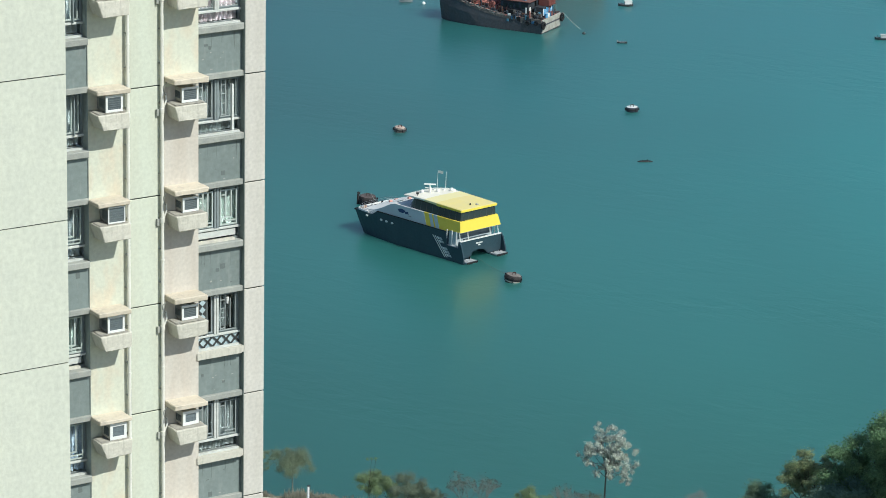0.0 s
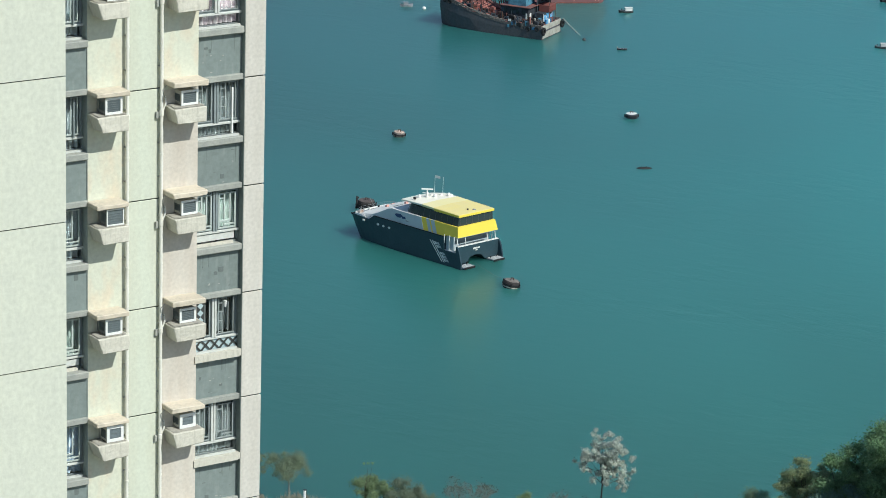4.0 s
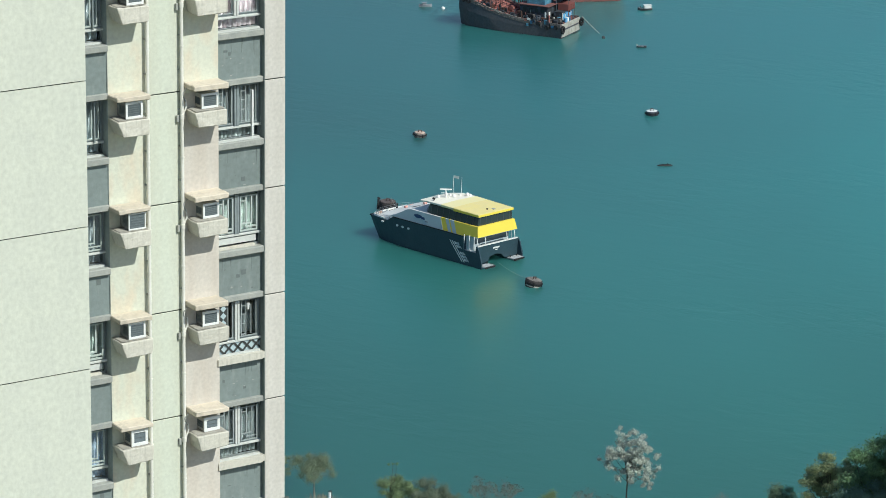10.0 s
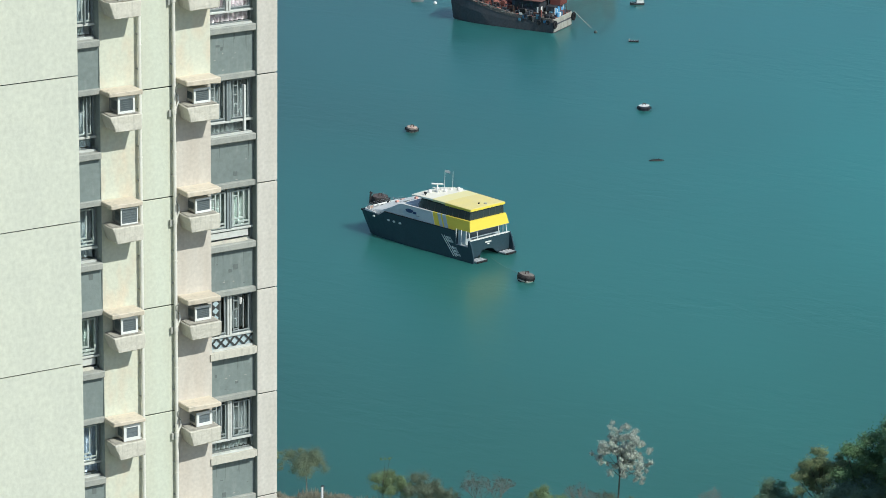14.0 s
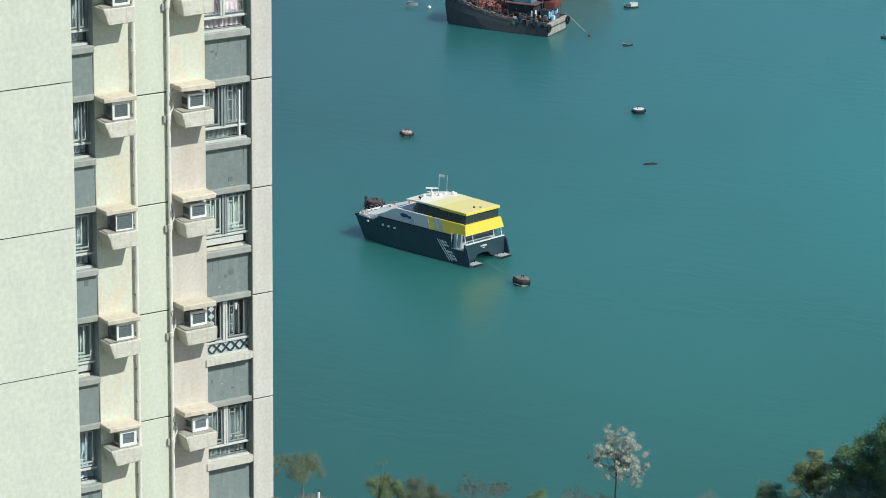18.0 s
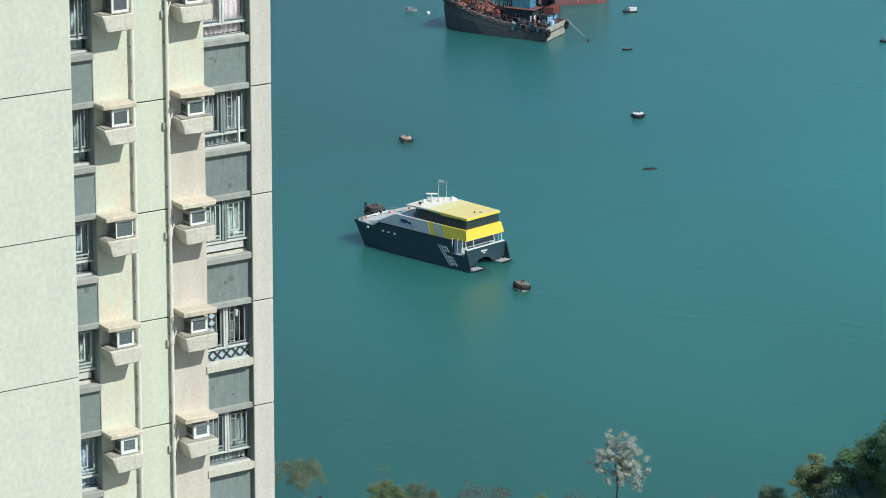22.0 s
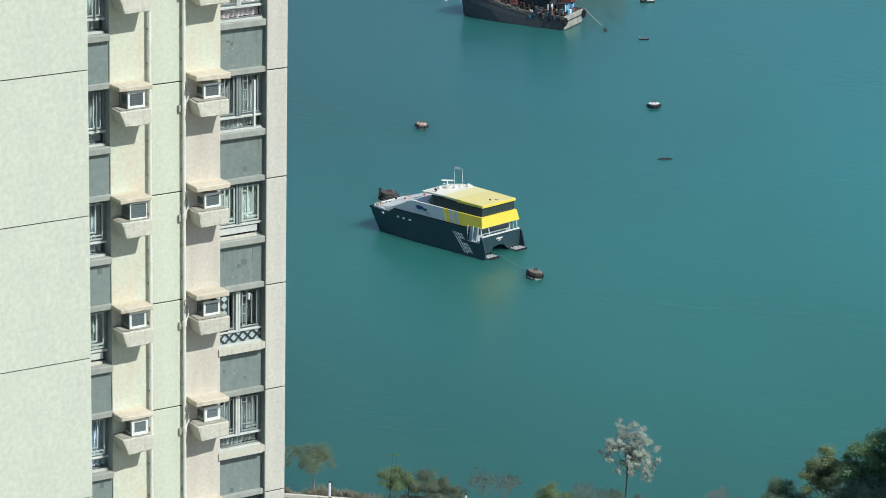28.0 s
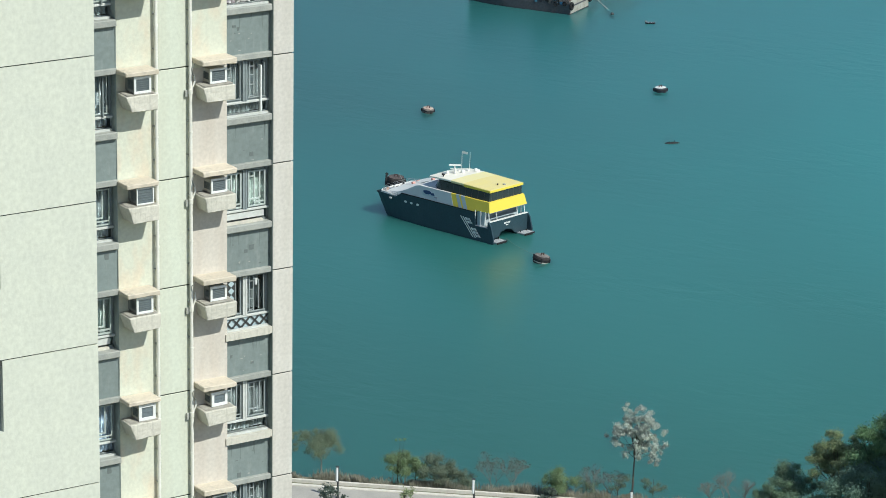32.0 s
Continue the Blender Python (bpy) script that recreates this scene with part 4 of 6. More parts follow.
def build_wing():
    """The nearer wing, with slab joints and a column of windows."""
    x1, y0 = 0.0, 0.0
    zj = 152.87
    lv = range(-4, 3)
    lo, hi = zj - 5 * FLOOR, zj + 2 * FLOOR
    part("core", boxes((x1 - 14, x1 - 0.05, y0 + 1.2, 12, 52, 182)), M["room"], wing)
    # out of view; darkened to cut light bounced onto the tower front
    part("side_wall", boxes((x1 - 0.2, x1 - 0.012, y0 + 0.06, 12.0, 52, 182)), M["spandrel"], wing, "unseen grey green side wall, dark to cut bounce")
    part("lower_wall", boxes((x1 - 14, x1, y0, y0 + 1.19, 52, lo - 0.01)), M["wing"], wing)
    part("upper_wall", boxes((x1 - 14, x1, y0, y0 + 1.19, hi + 0.01, 182)), M["wing"], wing)
    part("roof_slab", boxes((x1 - 14.3, x1 + 0.2, y0 - 0.2, 12.4, 182.01, 182.4)), M["ledge"], wing)
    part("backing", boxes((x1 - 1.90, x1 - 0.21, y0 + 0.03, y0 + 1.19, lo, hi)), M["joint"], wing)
    part("far_wall", boxes((x1 - 14, x1 - 3.42, y0, y0 + 1.19, lo, hi)), M["wing"], wing)
    g = 0.012
    a = b = None
    for k in lv:
        z = zj + k * FLOOR
        if a is None:
            a = part("wall_panel", boxes((x1 - 1.92, x1, y0, y0 + 0.2, g - FLOOR, -g)), M["wing"], wing)
            a.matrix_basis = pose(0, 0, z)
            b = part("spandrel", boxes((x1 - 3.41, x1 - 1.9202, y0, y0 + 0.2, g - FLOOR, -1.36)), M["wing"], wing)
            b.matrix_basis = pose(0, 0, z)
        else:
            share("wall_panel", a, wing, pose(0, 0, z))
            share("spandrel", b, wing, pose(0, 0, z))
        w = part("window", boxes((x1 - 3.41, x1 - 1.922, y0 + 0.1, y0 + 0.15, z - 1.36, z - 1.30), (x1 - 3.41, x1 - 1.922, y0 + 0.1, y0 + 0.15, z - 0.16, z - 0.1), (x1 - 1.98, x1 - 1.922, y0 + 0.1, y0 + 0.15, z - 1.30, z - 0.16), (x1 - 2.62, x1 - 2.56, y0 + 0.1, y0 + 0.15, z - 1.30, z - 0.16)), M["alu"], wing)
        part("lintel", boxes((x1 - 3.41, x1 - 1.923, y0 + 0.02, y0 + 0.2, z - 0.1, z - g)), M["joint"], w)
        part("pane", boxes((x1 - 3.40, x1 - 1.98, y0 + 0.12, y0 + 0.13, z - 1.30, z - 0.16)), M["glass"], w).visible_shadow = False


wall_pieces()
main_windows()
air_conditioner_bays()
pipes()
build_wing()


# ---- catamaran ferry: x forward from the stern, s to starboard from the port side ----
def build_ferry():
    f = root("catamaran_ferry", pose(3.46, 553.9, 0, 0, 0, 136.4), "navy white and yellow catamaran ferry moored between buoys", "ferry")
    B = 10.85

    def P(x, s, z):
        return (x, -s, z)

    def bx(x0, x1, s0, s1, z0, z1):
        return (x0, x1, -s1, -s0, z0, z1)

    def top(x):
        if x <= 21.2:
            return 4.85
        if x <= 22.6:
            return 4.85 - (x - 21.2) / 1.4 * 0.95
        return 3.9 + (x - 22.6) / 4.4 * 0.16
    for side in (0, 1):
        secs = []
        for x in (1.3, 4.1, 4.3, 10, 16, 19, 21.2, 22.6, 24, 25.3, 26.4, 27.1):
            q = max(0.0, (x - 15) / 12.1)
            out_wl, in_wl = 0.06 + 1.25 * q ** 1.6, 3.0 - 1.45 * q ** 1.3
            out_dk, in_dk = 0.0 + 0.45 * q ** 3, 3.2 - 0.7 * q ** 2
            rise = max(0.0, x - 25.2)
            keel = -0.9 + max(0, (x - 22)) * 0.1 + rise ** 1.1 * 1.7
            zt = top(x) if x > 4.2 else 2.45
            zc = min(max(2.0, keel + 0.5), zt - 0.2)
            if rise > 0:
                k = min(1, rise / 1.9)
                mid = (out_wl + in_wl) / 2
                out_wl, in_wl = out_wl + (mid - out_wl) * k * 0.9, in_wl + (mid - in_wl) * k * 0.9
            pts = [(out_wl + 0.3, keel), (out_wl, keel + 0.5), ((out_wl + out_dk) / 2, zc), (out_dk, zt), (in_dk, zt), (in_wl, zc), (in_wl - 0.2, keel + 0.3)]
            secs.append([P(x, (s if side == 0 else B - s), z) for s, z in pts])
        part("hull", loft(bmesh.new(), secs), M["navy"], f, "glossy navy blue hull")
    part("bridge_deck", loft(bmesh.new(), [[P(x, 2.6, z0), P(x, B - 2.6, z0), P(x, B - 2.6, z1), P(x, 2.6, z1)] for x, z0, z1 in ((1.35, 2.0, 3.4), (21, 2.0, 3.6), (25.6, 3.0, 3.7), (26.9, 3.7, 4.0))]), M["navy"], f)
    # stern: side fins, transom with a notch between the hulls, platforms
    for s in (0.0, B - 0.28):
        part("stern_fin", prism(bmesh.new(), [P(1.29, s, -0.6), P(-0.1, s, -0.6), P(-0.1, s, 0.9), P(0.55, s, 2.9), P(1.05, s, 3.6), P(1.29, s, 3.6)], (0, -0.28, 0)), M["navy"], f)
    tr = bmesh.new()
    prism(tr, [P(1.02, 0.3, 0.5), P(1.02, 3.0, 0.5), P(1.02, 3.4, 1.35), P(1.02, 5.0, 1.6), P(1.02, 6.4, 1.35), P(1.02, 7.4, 0.5), P(1.02, B - 0.3, 0.5), P(0.98, B - 0.3, 3.5), P(0.98, 0.3, 3.5)], (0.26, 0, 0))
    part("transom", tr, M["navy"], f)
    part("transom_rail", boxes(bx(0.95, 1.4, 0.28, B - 0.28, 3.51, 3.62)), M["ship_white"], f)
    tx = bmesh.new()
    for i in range(7):
        box(tx, *bx(0.965, 0.985, 4.15 + 0.24 * i, 4.33 + 0.24 * i, 2.62, 2.9))
    box(tx, *bx(0.965, 0.985, 4.7, 5.3, 2.3, 2.45))
    part("name_bar", tx, M["ship_white"], f, "white lettering bars")
    for s0, s1, z in ((0.3, 3.0, 0.12), (B - 3.0, B - 0.3, 0.34)):
        p = part("swim_platform", boxes(bx(-0.7, 1.0, s0, s1, z - 0.12, z + 0.1), bevel=0.03), M["grey_paint"], f, "grey slatted stern platform")
        for i in range(6):
            part("slat", boxes(bx(-0.65 + 0.27 * i, -0.47 + 0.27 * i, s0 + 0.1, s1 - 0.1, z + 0.105, z + 0.16)), M["deck"] if i % 2 else M["grey_paint"], p)
        part("fender_strip", boxes(bx(-0.76, -0.702, s0, s1, z - 0.2, z + 0.14)), M["black"], p)
        part("support", boxes(bx(-0.3, 1.0, s0 + 0.3, s0 + 0.5, z - 0.7, z - 0.122)), M["navy"], p)
        part("support", boxes(bx(-0.3, 1.0, s1 - 0.5, s1 - 0.3, z - 0.7, z - 0.122)), M["navy"], p)
    for i, s in enumerate((0.8, 2.4, B - 2.4, B - 0.8)):
        part("bollard", tubes((P(0.7, s, 0.2), P(0.7, s, 0.75), 0.1)), M["black"], f)
    # open aft deck with recessed wall and posts
    part("aft_deck", boxes(bx(1.3, 4.3, 0.1, B - 0.1, 2.3, 2.5)), M["deck"], f)
    part("aft_cabin_wall", boxes(bx(2.6, 4.28, 0.7, B - 0.9, 2.5, 5.15)), M["cabin_shade"], f)
    part("aft_window", boxes(bx(2.55, 2.598, 1.2, B - 1.2, 3.6, 5.0)), M["aft_glass"], f)
    for s in (0.25, 2.3, B - 3.0, B - 1.0):
        part("aft_post", tubes((P(1.15, s + 0.07, 3.68), P(1.45, s + 0.07, 5.25), 0.075), n=6), M["ship_white"], f)
    part("side_door", boxes(bx(3.3, 4.1, 0.55, 0.69, 2.5, 4.8)), M["cabin_shade"], f)
    for x in (1.9, 3.0, 4.2):
        part("aft_post", boxes(bx(x, x + 0.13, 0.12, 0.25, 2.5, 5.2)), M["ship_white"], f)
        part("aft_post", boxes(bx(x, x + 0.13, B - 1.05, B - 0.92, 2.5, 5.2)), M["ship_white"], f)

    # main cabin: yellow aft, white forward with a long sloped nose
    def cabin(x0a, x0b, x1a, x1b, mat, name, label=""):
        """A slice of the main cabin; a: at its foot, b: at its top edge."""
        bm = bmesh.new()
        loft(bm, [[P(x0a, 0.22, 4.86), P(x0a, B - 0.2, 4.86), P(x0b, 9.9, 7.0), P(x0b, 0.36, 7.0)],
                  [P(x1a, 0.22, 4.86), P(x1a, B - 0.2, 4.86), P(x1b, 9.9, 7.0), P(x1b, 0.36, 7.0)]])
        return part(name, bm, mat, f, label)

    def port(x, z, out=0.0):
        return P(x, 0.195 + (z - 4.86) * 0.065 - out, z)
    band = loft(bmesh.new(), [[P(1.18, 0.28, 5.12), P(1.18, B - 0.36, 5.12), P(1.42, 9.86, 7.0), P(1.42, 0.38, 7.0)],
                              [P(4.198, 0.24, 5.12), P(4.198, B - 0.25, 5.12), P(4.198, 9.9, 7.0), P(4.198, 0.36, 7.0)]])
    part("aft_band", band, M["yellow"], f, "bright yellow stern band")
    part("band_edge", boxes(bx(1.16, 4.2, 0.3, B - 0.4, 5.06, 5.115)), M["grey_paint"], f)
    cabin(4.2, 4.2, 6.1, 7.0, M["yellow"], "cabin_side", "bright yellow cabin side")
    cabin(6.1, 7.0, 7.0, 7.9, M["cabin_shade"], "cabin_stripe", "slanted pale grey stripe, shade in its colour")
    cabin(7.0, 7.9, 7.35, 8.25, M["yellow"], "cabin_stripe", "slanted yellow stripe")
    cabin(7.35, 8.25, 8.1, 9.0, M["cabin_shade"], "cabin_stripe", "slanted pale grey stripe, shade in its colour")
    cabin(8.1, 9.0, 9.3, 10.1, M["yellow"], "cabin_stripe", "slanted yellow stripe")
    cabin(9.3, 10.1, 17.2, 17.2, M["ship_white"], "cabin_front", "white cabin amidships")
    nose = [(17.202, 4.62, 0.22, 7.0, 0.36, 7.06), (18.2, 4.62, 0.22, 6.72, 0.42, 6.88), (20.0, 4.62, 0.24, 5.78, 0.46, 6.32), (21.2, 4.62, 0.26, 5.22, 0.50, 5.92), (22.2, 4.0, 0.35, 4.86, 0.62, 5.56), (24.0, 3.95, 0.6, 4.50, 1.0, 4.95), (25.7, 3.95, 1.1, 4.22, 1.7, 4.40)]
    part("cabin_nose", loft(bmesh.new(), [[P(x, s0, zb), P(x, B - s0, zb), P(x, B - s1 - 0.2, zs), P(x, B * 0.68, zc), P(x, B * 0.32, zc), P(x, s1, zs)] for x, zb, s0, zs, s1, zc in nose]), M["ship_white"], f, "white long sloped cabin nose")
    part("nose_coaming", loft(bmesh.new(), [[P(x, B * 0.42, zc - 0.05), P(x, B * 0.70, zc - 0.05), P(x, B * 0.70, zc + h), P(x, B * 0.42, zc + 0.04)] for (x, zb, s0, zs, s1, zc), h in zip(nose, (0.05, 0.3, 0.36, 0.4, 0.42, 0.4, 0.3))]), M["ship_white"], f, "white raised ridge along the nose")
    # thin panels lay the shade tone over the white cabin sides
    part("side_panel", prism(bmesh.new(), [port(9.33, 4.88), port(10.1, 6.98), port(17.3, 6.98), port(18.25, 6.68), port(20.0, 5.74), port(21.9, 4.90)], (0, 0.02, 0)), M["cabin_shade"], f, "pale blue grey cabin side panel, shade in its colour")
    part("side_panel", prism(bmesh.new(), [P(9.33, B - 0.2, 4.88), P(10.1, B - 0.93, 6.98), P(17.3, B - 0.93, 6.98), P(20.0, B - 0.5, 5.74), P(21.2, B - 0.2, 4.90)], (0, -0.02, 0)), M["cabin_shade"], f, "pale blue grey cabin side panel, shade in its colour")
    for i in range(3):
        part("nose_window", prism(bmesh.new(), [P(19.3, 2.9 + 1.8 * i, 6.54), P(19.3, 4.2 + 1.8 * i, 6.54), P(18.3, 4.2 + 1.8 * i, 6.86), P(18.3, 2.9 + 1.8 * i, 6.86)], (0.01, 0, 0.02)), M["ship_glass"], f)
    # upper deck
    def ring(x, s0, s1, z0=7.0, z1=8.56, lean=0.18, back=0.0):
        return [P(x, s0, z0), P(x, s1, z0), P(x - back, s1 - lean, z1), P(x - back, s0 + lean, z1)]
    part("window_band", loft(bmesh.new(), [ring(1.75, 0.74, 9.62), ring(12.6, 0.74, 9.62, back=0.1), ring(13.9, 1.05, 9.3, back=0.4), ring(15.3, 2.3, 8.2, back=0.9)]), M["ship_glass"], f, "dark tinted upper window band")
    for i in range(8):
        x = 2.9 + 1.4 * i
        for s0, d in ((0.72, 1), (9.64, -1)):
            part("window_post", prism(bmesh.new(), [P(x, s0, 7.05), P(x + 0.08, s0, 7.05), P(x + 0.08, s0 + 0.18 * d, 8.5), P(x, s0 + 0.18 * d, 8.5)], (0, 0.02 * d, 0)), M["post_dark"], f)
    for i in range(6):
        part("window_post", prism(bmesh.new(), [P(1.735, 1.3 + 1.5 * i, 7.05), P(1.735, 1.38 + 1.5 * i, 7.05), P(1.735, 1.38 + 1.5 * i, 8.5), P(1.735, 1.3 + 1.5 * i, 8.5)], (0.02, 0, 0)), M["post_dark"], f)

    def roof_slice(x0, x1, mat, label, e0, e1, z0, z1, thick=0.5):
        bm = bmesh.new()
        loft(bm, [[P(x, a, z - thick), P(x, b, z - thick), P(x, b, z - 0.08), P(x, b - 0.25, z), P(x, 5.1, z + 0.1), P(x, a + 0.25, z), P(x, a, z - 0.08)] for x, (a, b), z in ((x0, e0, z0), (x1, e1, z1))])
        return part("roof", bm, mat, f, label)
    roof_slice(1.55, 7.6, M["yellow_roof"], "sun-faded yellow roof", (0.66, 9.66), (0.66, 9.85), 9.08, 9.18)
    roof_slice(7.6, 10.4, M["roof_pale"], "pale yellow roof", (0.66, 9.85), (0.66, 9.95), 9.18, 9.22, 0.42)
    roof_slice(10.4, 13.6, M["roof_cream"], "cream white wheelhouse roof", (0.66, 9.95), (0.66, 9.9), 9.22, 9.18, 0.36)
    roof_slice(13.6, 15.7, M["roof_cream"], "cream white wheelhouse visor", (0.66, 9.9), (1.0, 9.0), 9.18, 8.92, 0.28)
    part("roof_edge", boxes(bx(1.52, 1.548, 0.68, 9.64, 8.6, 8.98)), M["yellow"], f, "bright yellow roof edge")
    part("roof_edge", boxes(bx(1.55, 7.4, 0.635, 0.658, 8.62, 8.98)), M["yellow"], f, "bright yellow roof edge")
    part("roof_hatch", boxes(bx(2.2, 2.7, 5.2, 5.7, 9.1, 9.3)), M["grey_paint"], f)
    part("roof_vent", tubes((P(3.0, 4.4, 9.1), P(3.0, 4.4, 9.42), 0.14), n=8), M["black"], f)
    # mast, radar, domes
    mast = part("mast", tubes((P(12.9, 4.6, 9.2), P(13.0, 4.6, 10.6), 0.16, 0.1), (P(12.4, 4.2, 9.2), P(12.95, 4.55, 10.2), 0.06), (P(12.4, 5.0, 9.2), P(12.95, 4.65, 10.2), 0.06)), M["ship_white"], f)
    bar = part("radar", boxes((-0.14, 0.14, -1.05, 1.05, 0, 0.24), bevel=0.05), M["ship_white"], mast, "white radar scanner bar")
    bar.matrix_basis = pose(*P(13.0, 4.6, 10.62), 0, 0, -46)
    bar = part("radar", boxes((-0.1, 0.1, -0.6, 0.6, 0, 0.15), bevel=0.03), M["ship_white"], mast)
    bar.matrix_basis = pose(*P(13.3, 4.6, 9.95), 0, 0, -60)
    dm = bmesh.new()
    ring_solid(dm, [(0.2, 0), (0.31, 0.1), (0.33, 0.32), (0.27, 0.55), (0.1, 0.65)], 14)
    d1 = part("satellite_dome", dm, M["ship_white"], f, smooth=True)
    d1.matrix_basis = pose(*P(12.2, 5.9, 9.2))
    share("satellite_dome", d1, f, pose(*P(11.4, 8.5, 9.2)))
    share("satellite_dome", d1, f, pose(*P(13.7, 3.5, 9.15)))
    for x, s0, l in ((11.2, 8.9, 0.5), (12.4, 7.6, 0.4), (13.4, 6.2, 0.45)):
        part("roof_locker", boxes(bx(x, x + 0.5, s0, s0 + l, 9.15, 9.5), bevel=0.04), M["ship_white"], f)
    part("whip_antenna", tubes((P(13.0, 6.5, 9.2), P(13.1, 6.6, 12.9), 0.035), n=5), M["ship_white"], f)
    part("whip_antenna", tubes((P(12.6, 8.2, 9.2), P(12.6, 8.2, 12.5), 0.035), n=5), M["ship_white"], f)
    part("pennant", boxes(bx(11.9, 13.1, 6.6, 6.63, 12.5, 12.95)), M["ship_white"], f)
    part("searchlight", tubes((P(12.9, 1.5, 9.1), P(12.9, 1.5, 9.5), 0.08), (P(12.75, 1.5, 9.6), P(13.15, 1.5, 9.6), 0.2)), M["black"], f)
    # foredeck
    part("foredeck", loft(bmesh.new(), [[P(x, a, z), P(x, B - a, z), P(x, B - a, z + 0.1), P(x, a, z + 0.1)] for x, a, z in ((21.3, 0.4, 3.88), (24.0, 0.45, 3.93), (26.2, 0.6, 4.0), (26.8, 1.2, 4.02))]), M["foredeck"], f, "off-white foredeck")
    part("bow_bulwark", loft(bmesh.new(), [[P(x, a, 4.02), P(x + 0.3, a, 4.02), P(x + 0.34, a, 4.36), P(x + 0.06, a, 4.36)] for x, a in ((25.9, 0.45), (26.55, 1.5), (26.6, B / 2), (26.55, B - 1.5), (25.9, B - 0.45))]), M["ship_white"], f, "white bow bulwark")
    part("side_bulwark", loft(bmesh.new(), [[P(x, a, 3.98), P(x, a + 0.18, 3.98), P(x, a + 0.18, z), P(x, a, z)] for x, a, z in ((23.6, 0.28, 4.14), (25.2, 0.36, 4.3), (25.88, 0.45, 4.36))]), M["ship_white"], f, "white scuffed side bulwark")
    rail = bmesh.new()
    stops = [(22.4, 0.45, 3.95), (23.4, 0.35, 4.0), (24.6, 0.4, 4.05), (26.0, 0.7, 4.2), (26.7, 2.5, 4.3), (26.75, 5.4, 4.3), (26.7, 8.3, 4.3), (26.0, B - 0.7, 4.2), (24.6, B - 0.4, 4.05)]
    for a, b in zip(stops, stops[1:]):
        for h in (0.35, 0.65):
            tube(rail, P(a[0], a[1], a[2] + h), P(b[0], b[1], b[2] + h), 0.018, n=5)
    r = part("bow_rail", rail, M["steel"], f)
    for a in stops:
        part("stanchion", tubes((P(*a), P(a[0], a[1], a[2] + 0.65), 0.02), n=5), M["steel"], r)
    for x, a in ((25.9, 1.3), (25.9, B - 1.3)):
        part("mooring_bitt", tubes((P(x, a, 4.0), P(x, a, 4.6), 0.13), (P(x + 0.45, a, 4.0), P(x + 0.45, a, 4.6), 0.13)), M["steel"], f)
    for x, a, z, l in ((19.0, 6.9, 6.5, 0.9), (18.6, 7.8, 6.5, 0.7), (19.6, 8.3, 6.1, 0.8), (18.2, 5.0, 6.8, 0.6), (22.0, 4.2, 5.5, 0.6), (22.9, 6.6, 5.2, 0.8)):
        part("life_raft", tubes((P(x, a - l * 0.5, z + 0.3), P(x, a + l * 0.5, z + 0.3), 0.24), n=10), M["orange"], f, "pinkish orange safety gear")
    for x, a, z in ((18.0, 6.2, 6.8), (18.4, 7.3, 6.7), (18.9, 8.6, 6.3), (17.6, 8.0, 6.9)):
        part("deck_locker", boxes(bx(x, x + 0.7, a, a + 0.8, z - 0.3, z + 0.45), bevel=0.05), M["ship_white"], f, "white deck locker")
    rng = random.Random(9)
    for i in range(12):
        x, a = rng.uniform(21.8, 24.6), rng.uniform(0.35, 0.75)
        part("deck_fitting", boxes(bx(x, x + rng.uniform(0.2, 0.6), a, a + rng.uniform(0.15, 0.3), 3.85, 4.0 + rng.uniform(0.1, 0.4)), bevel=0.04), M[("deck", "grey_paint", "ship_white", "black", "navy")[i % 5]], f)
    for i in range(9):
        x, a = rng.uniform(25.6, 26.3), rng.uniform(1.2, B - 1.6)
        part("deck_fitting", boxes(bx(x, x + rng.uniform(0.2, 0.4), a, a + rng.uniform(0.2, 0.9), 4.0, 4.2 + rng.uniform(0.1, 0.5)), bevel=0.04), M[("grey_paint", "black", "deck", "rust_top")[i % 4]], f)
    part("rope_coil", tubes(*[(P(26.1 + 0.35 * math.cos(a), 3.2 + 0.35 * math.sin(a), 4.12), P(26.1 + 0.35 * math.cos(a + 0.6), 3.2 + 0.35 * math.sin(a + 0.6), 4.16), 0.09) for a in (0.6 * i for i in range(11))], n=5), M["rope"], f)
    part("fairlead", boxes(bx(23.5, 23.95, 0.0, 0.4, 3.35, 3.62), bevel=0.03), M["ship_white"], f, "white fairlead at the bow")
    part("bow_fender", boxes(bx(26.6, 27.25, 0.4, 1.5, 3.8, 4.1), bevel=0.08), M["black"], f)
    part("anchor_roller", boxes(bx(26.6, 27.2, 5.0, 5.8, 3.95, 4.2), bevel=0.06), M["black"], f)
    # signs on the port side
    for x in (20.1, 18.75, 17.3):
        o = bmesh.new()
        ring_solid(o, [(0.31, 0), (0.31, 0.04)], 14, 0.66)
        pp = part("porthole", o, M["ship_white"], f, "white oval porthole")
        q = max(0.0, (x - 15) / 12.1)
        pp.matrix_basis = pose(x, -(0.0 + 0.45 * q ** 2 - 0.03), 3.5) @ pose(0, 0, 0, -90)

    def side_mark(name, x, z, pts, mat):
        bm = bmesh.new()
        prism(bm, [port(x + a, z + b, 0.02) for a, b in pts], (0, 0.03, 0))
        part(name, bm, mat, f)
    side_mark("emblem", 15.4, 6.1, [(0.9 * math.cos(a) * (1 + 0.12 * math.sin(3 * a)), 0.34 * math.sin(a)) for a in (2 * math.pi * i / 14 for i in range(14))], M["decal_blue"])
    side_mark("emblem", 14.2, 5.98, [(-0.55, -0.2), (0.3, -0.24), (0.5, 0.12), (-0.35, 0.22)], M["decal_blue"])
    side_mark("emblem", 13.3, 5.55, [(-0.35, -0.1), (0.35, -0.1), (0.35, 0.1), (-0.35, 0.1)], M["grey_paint"])
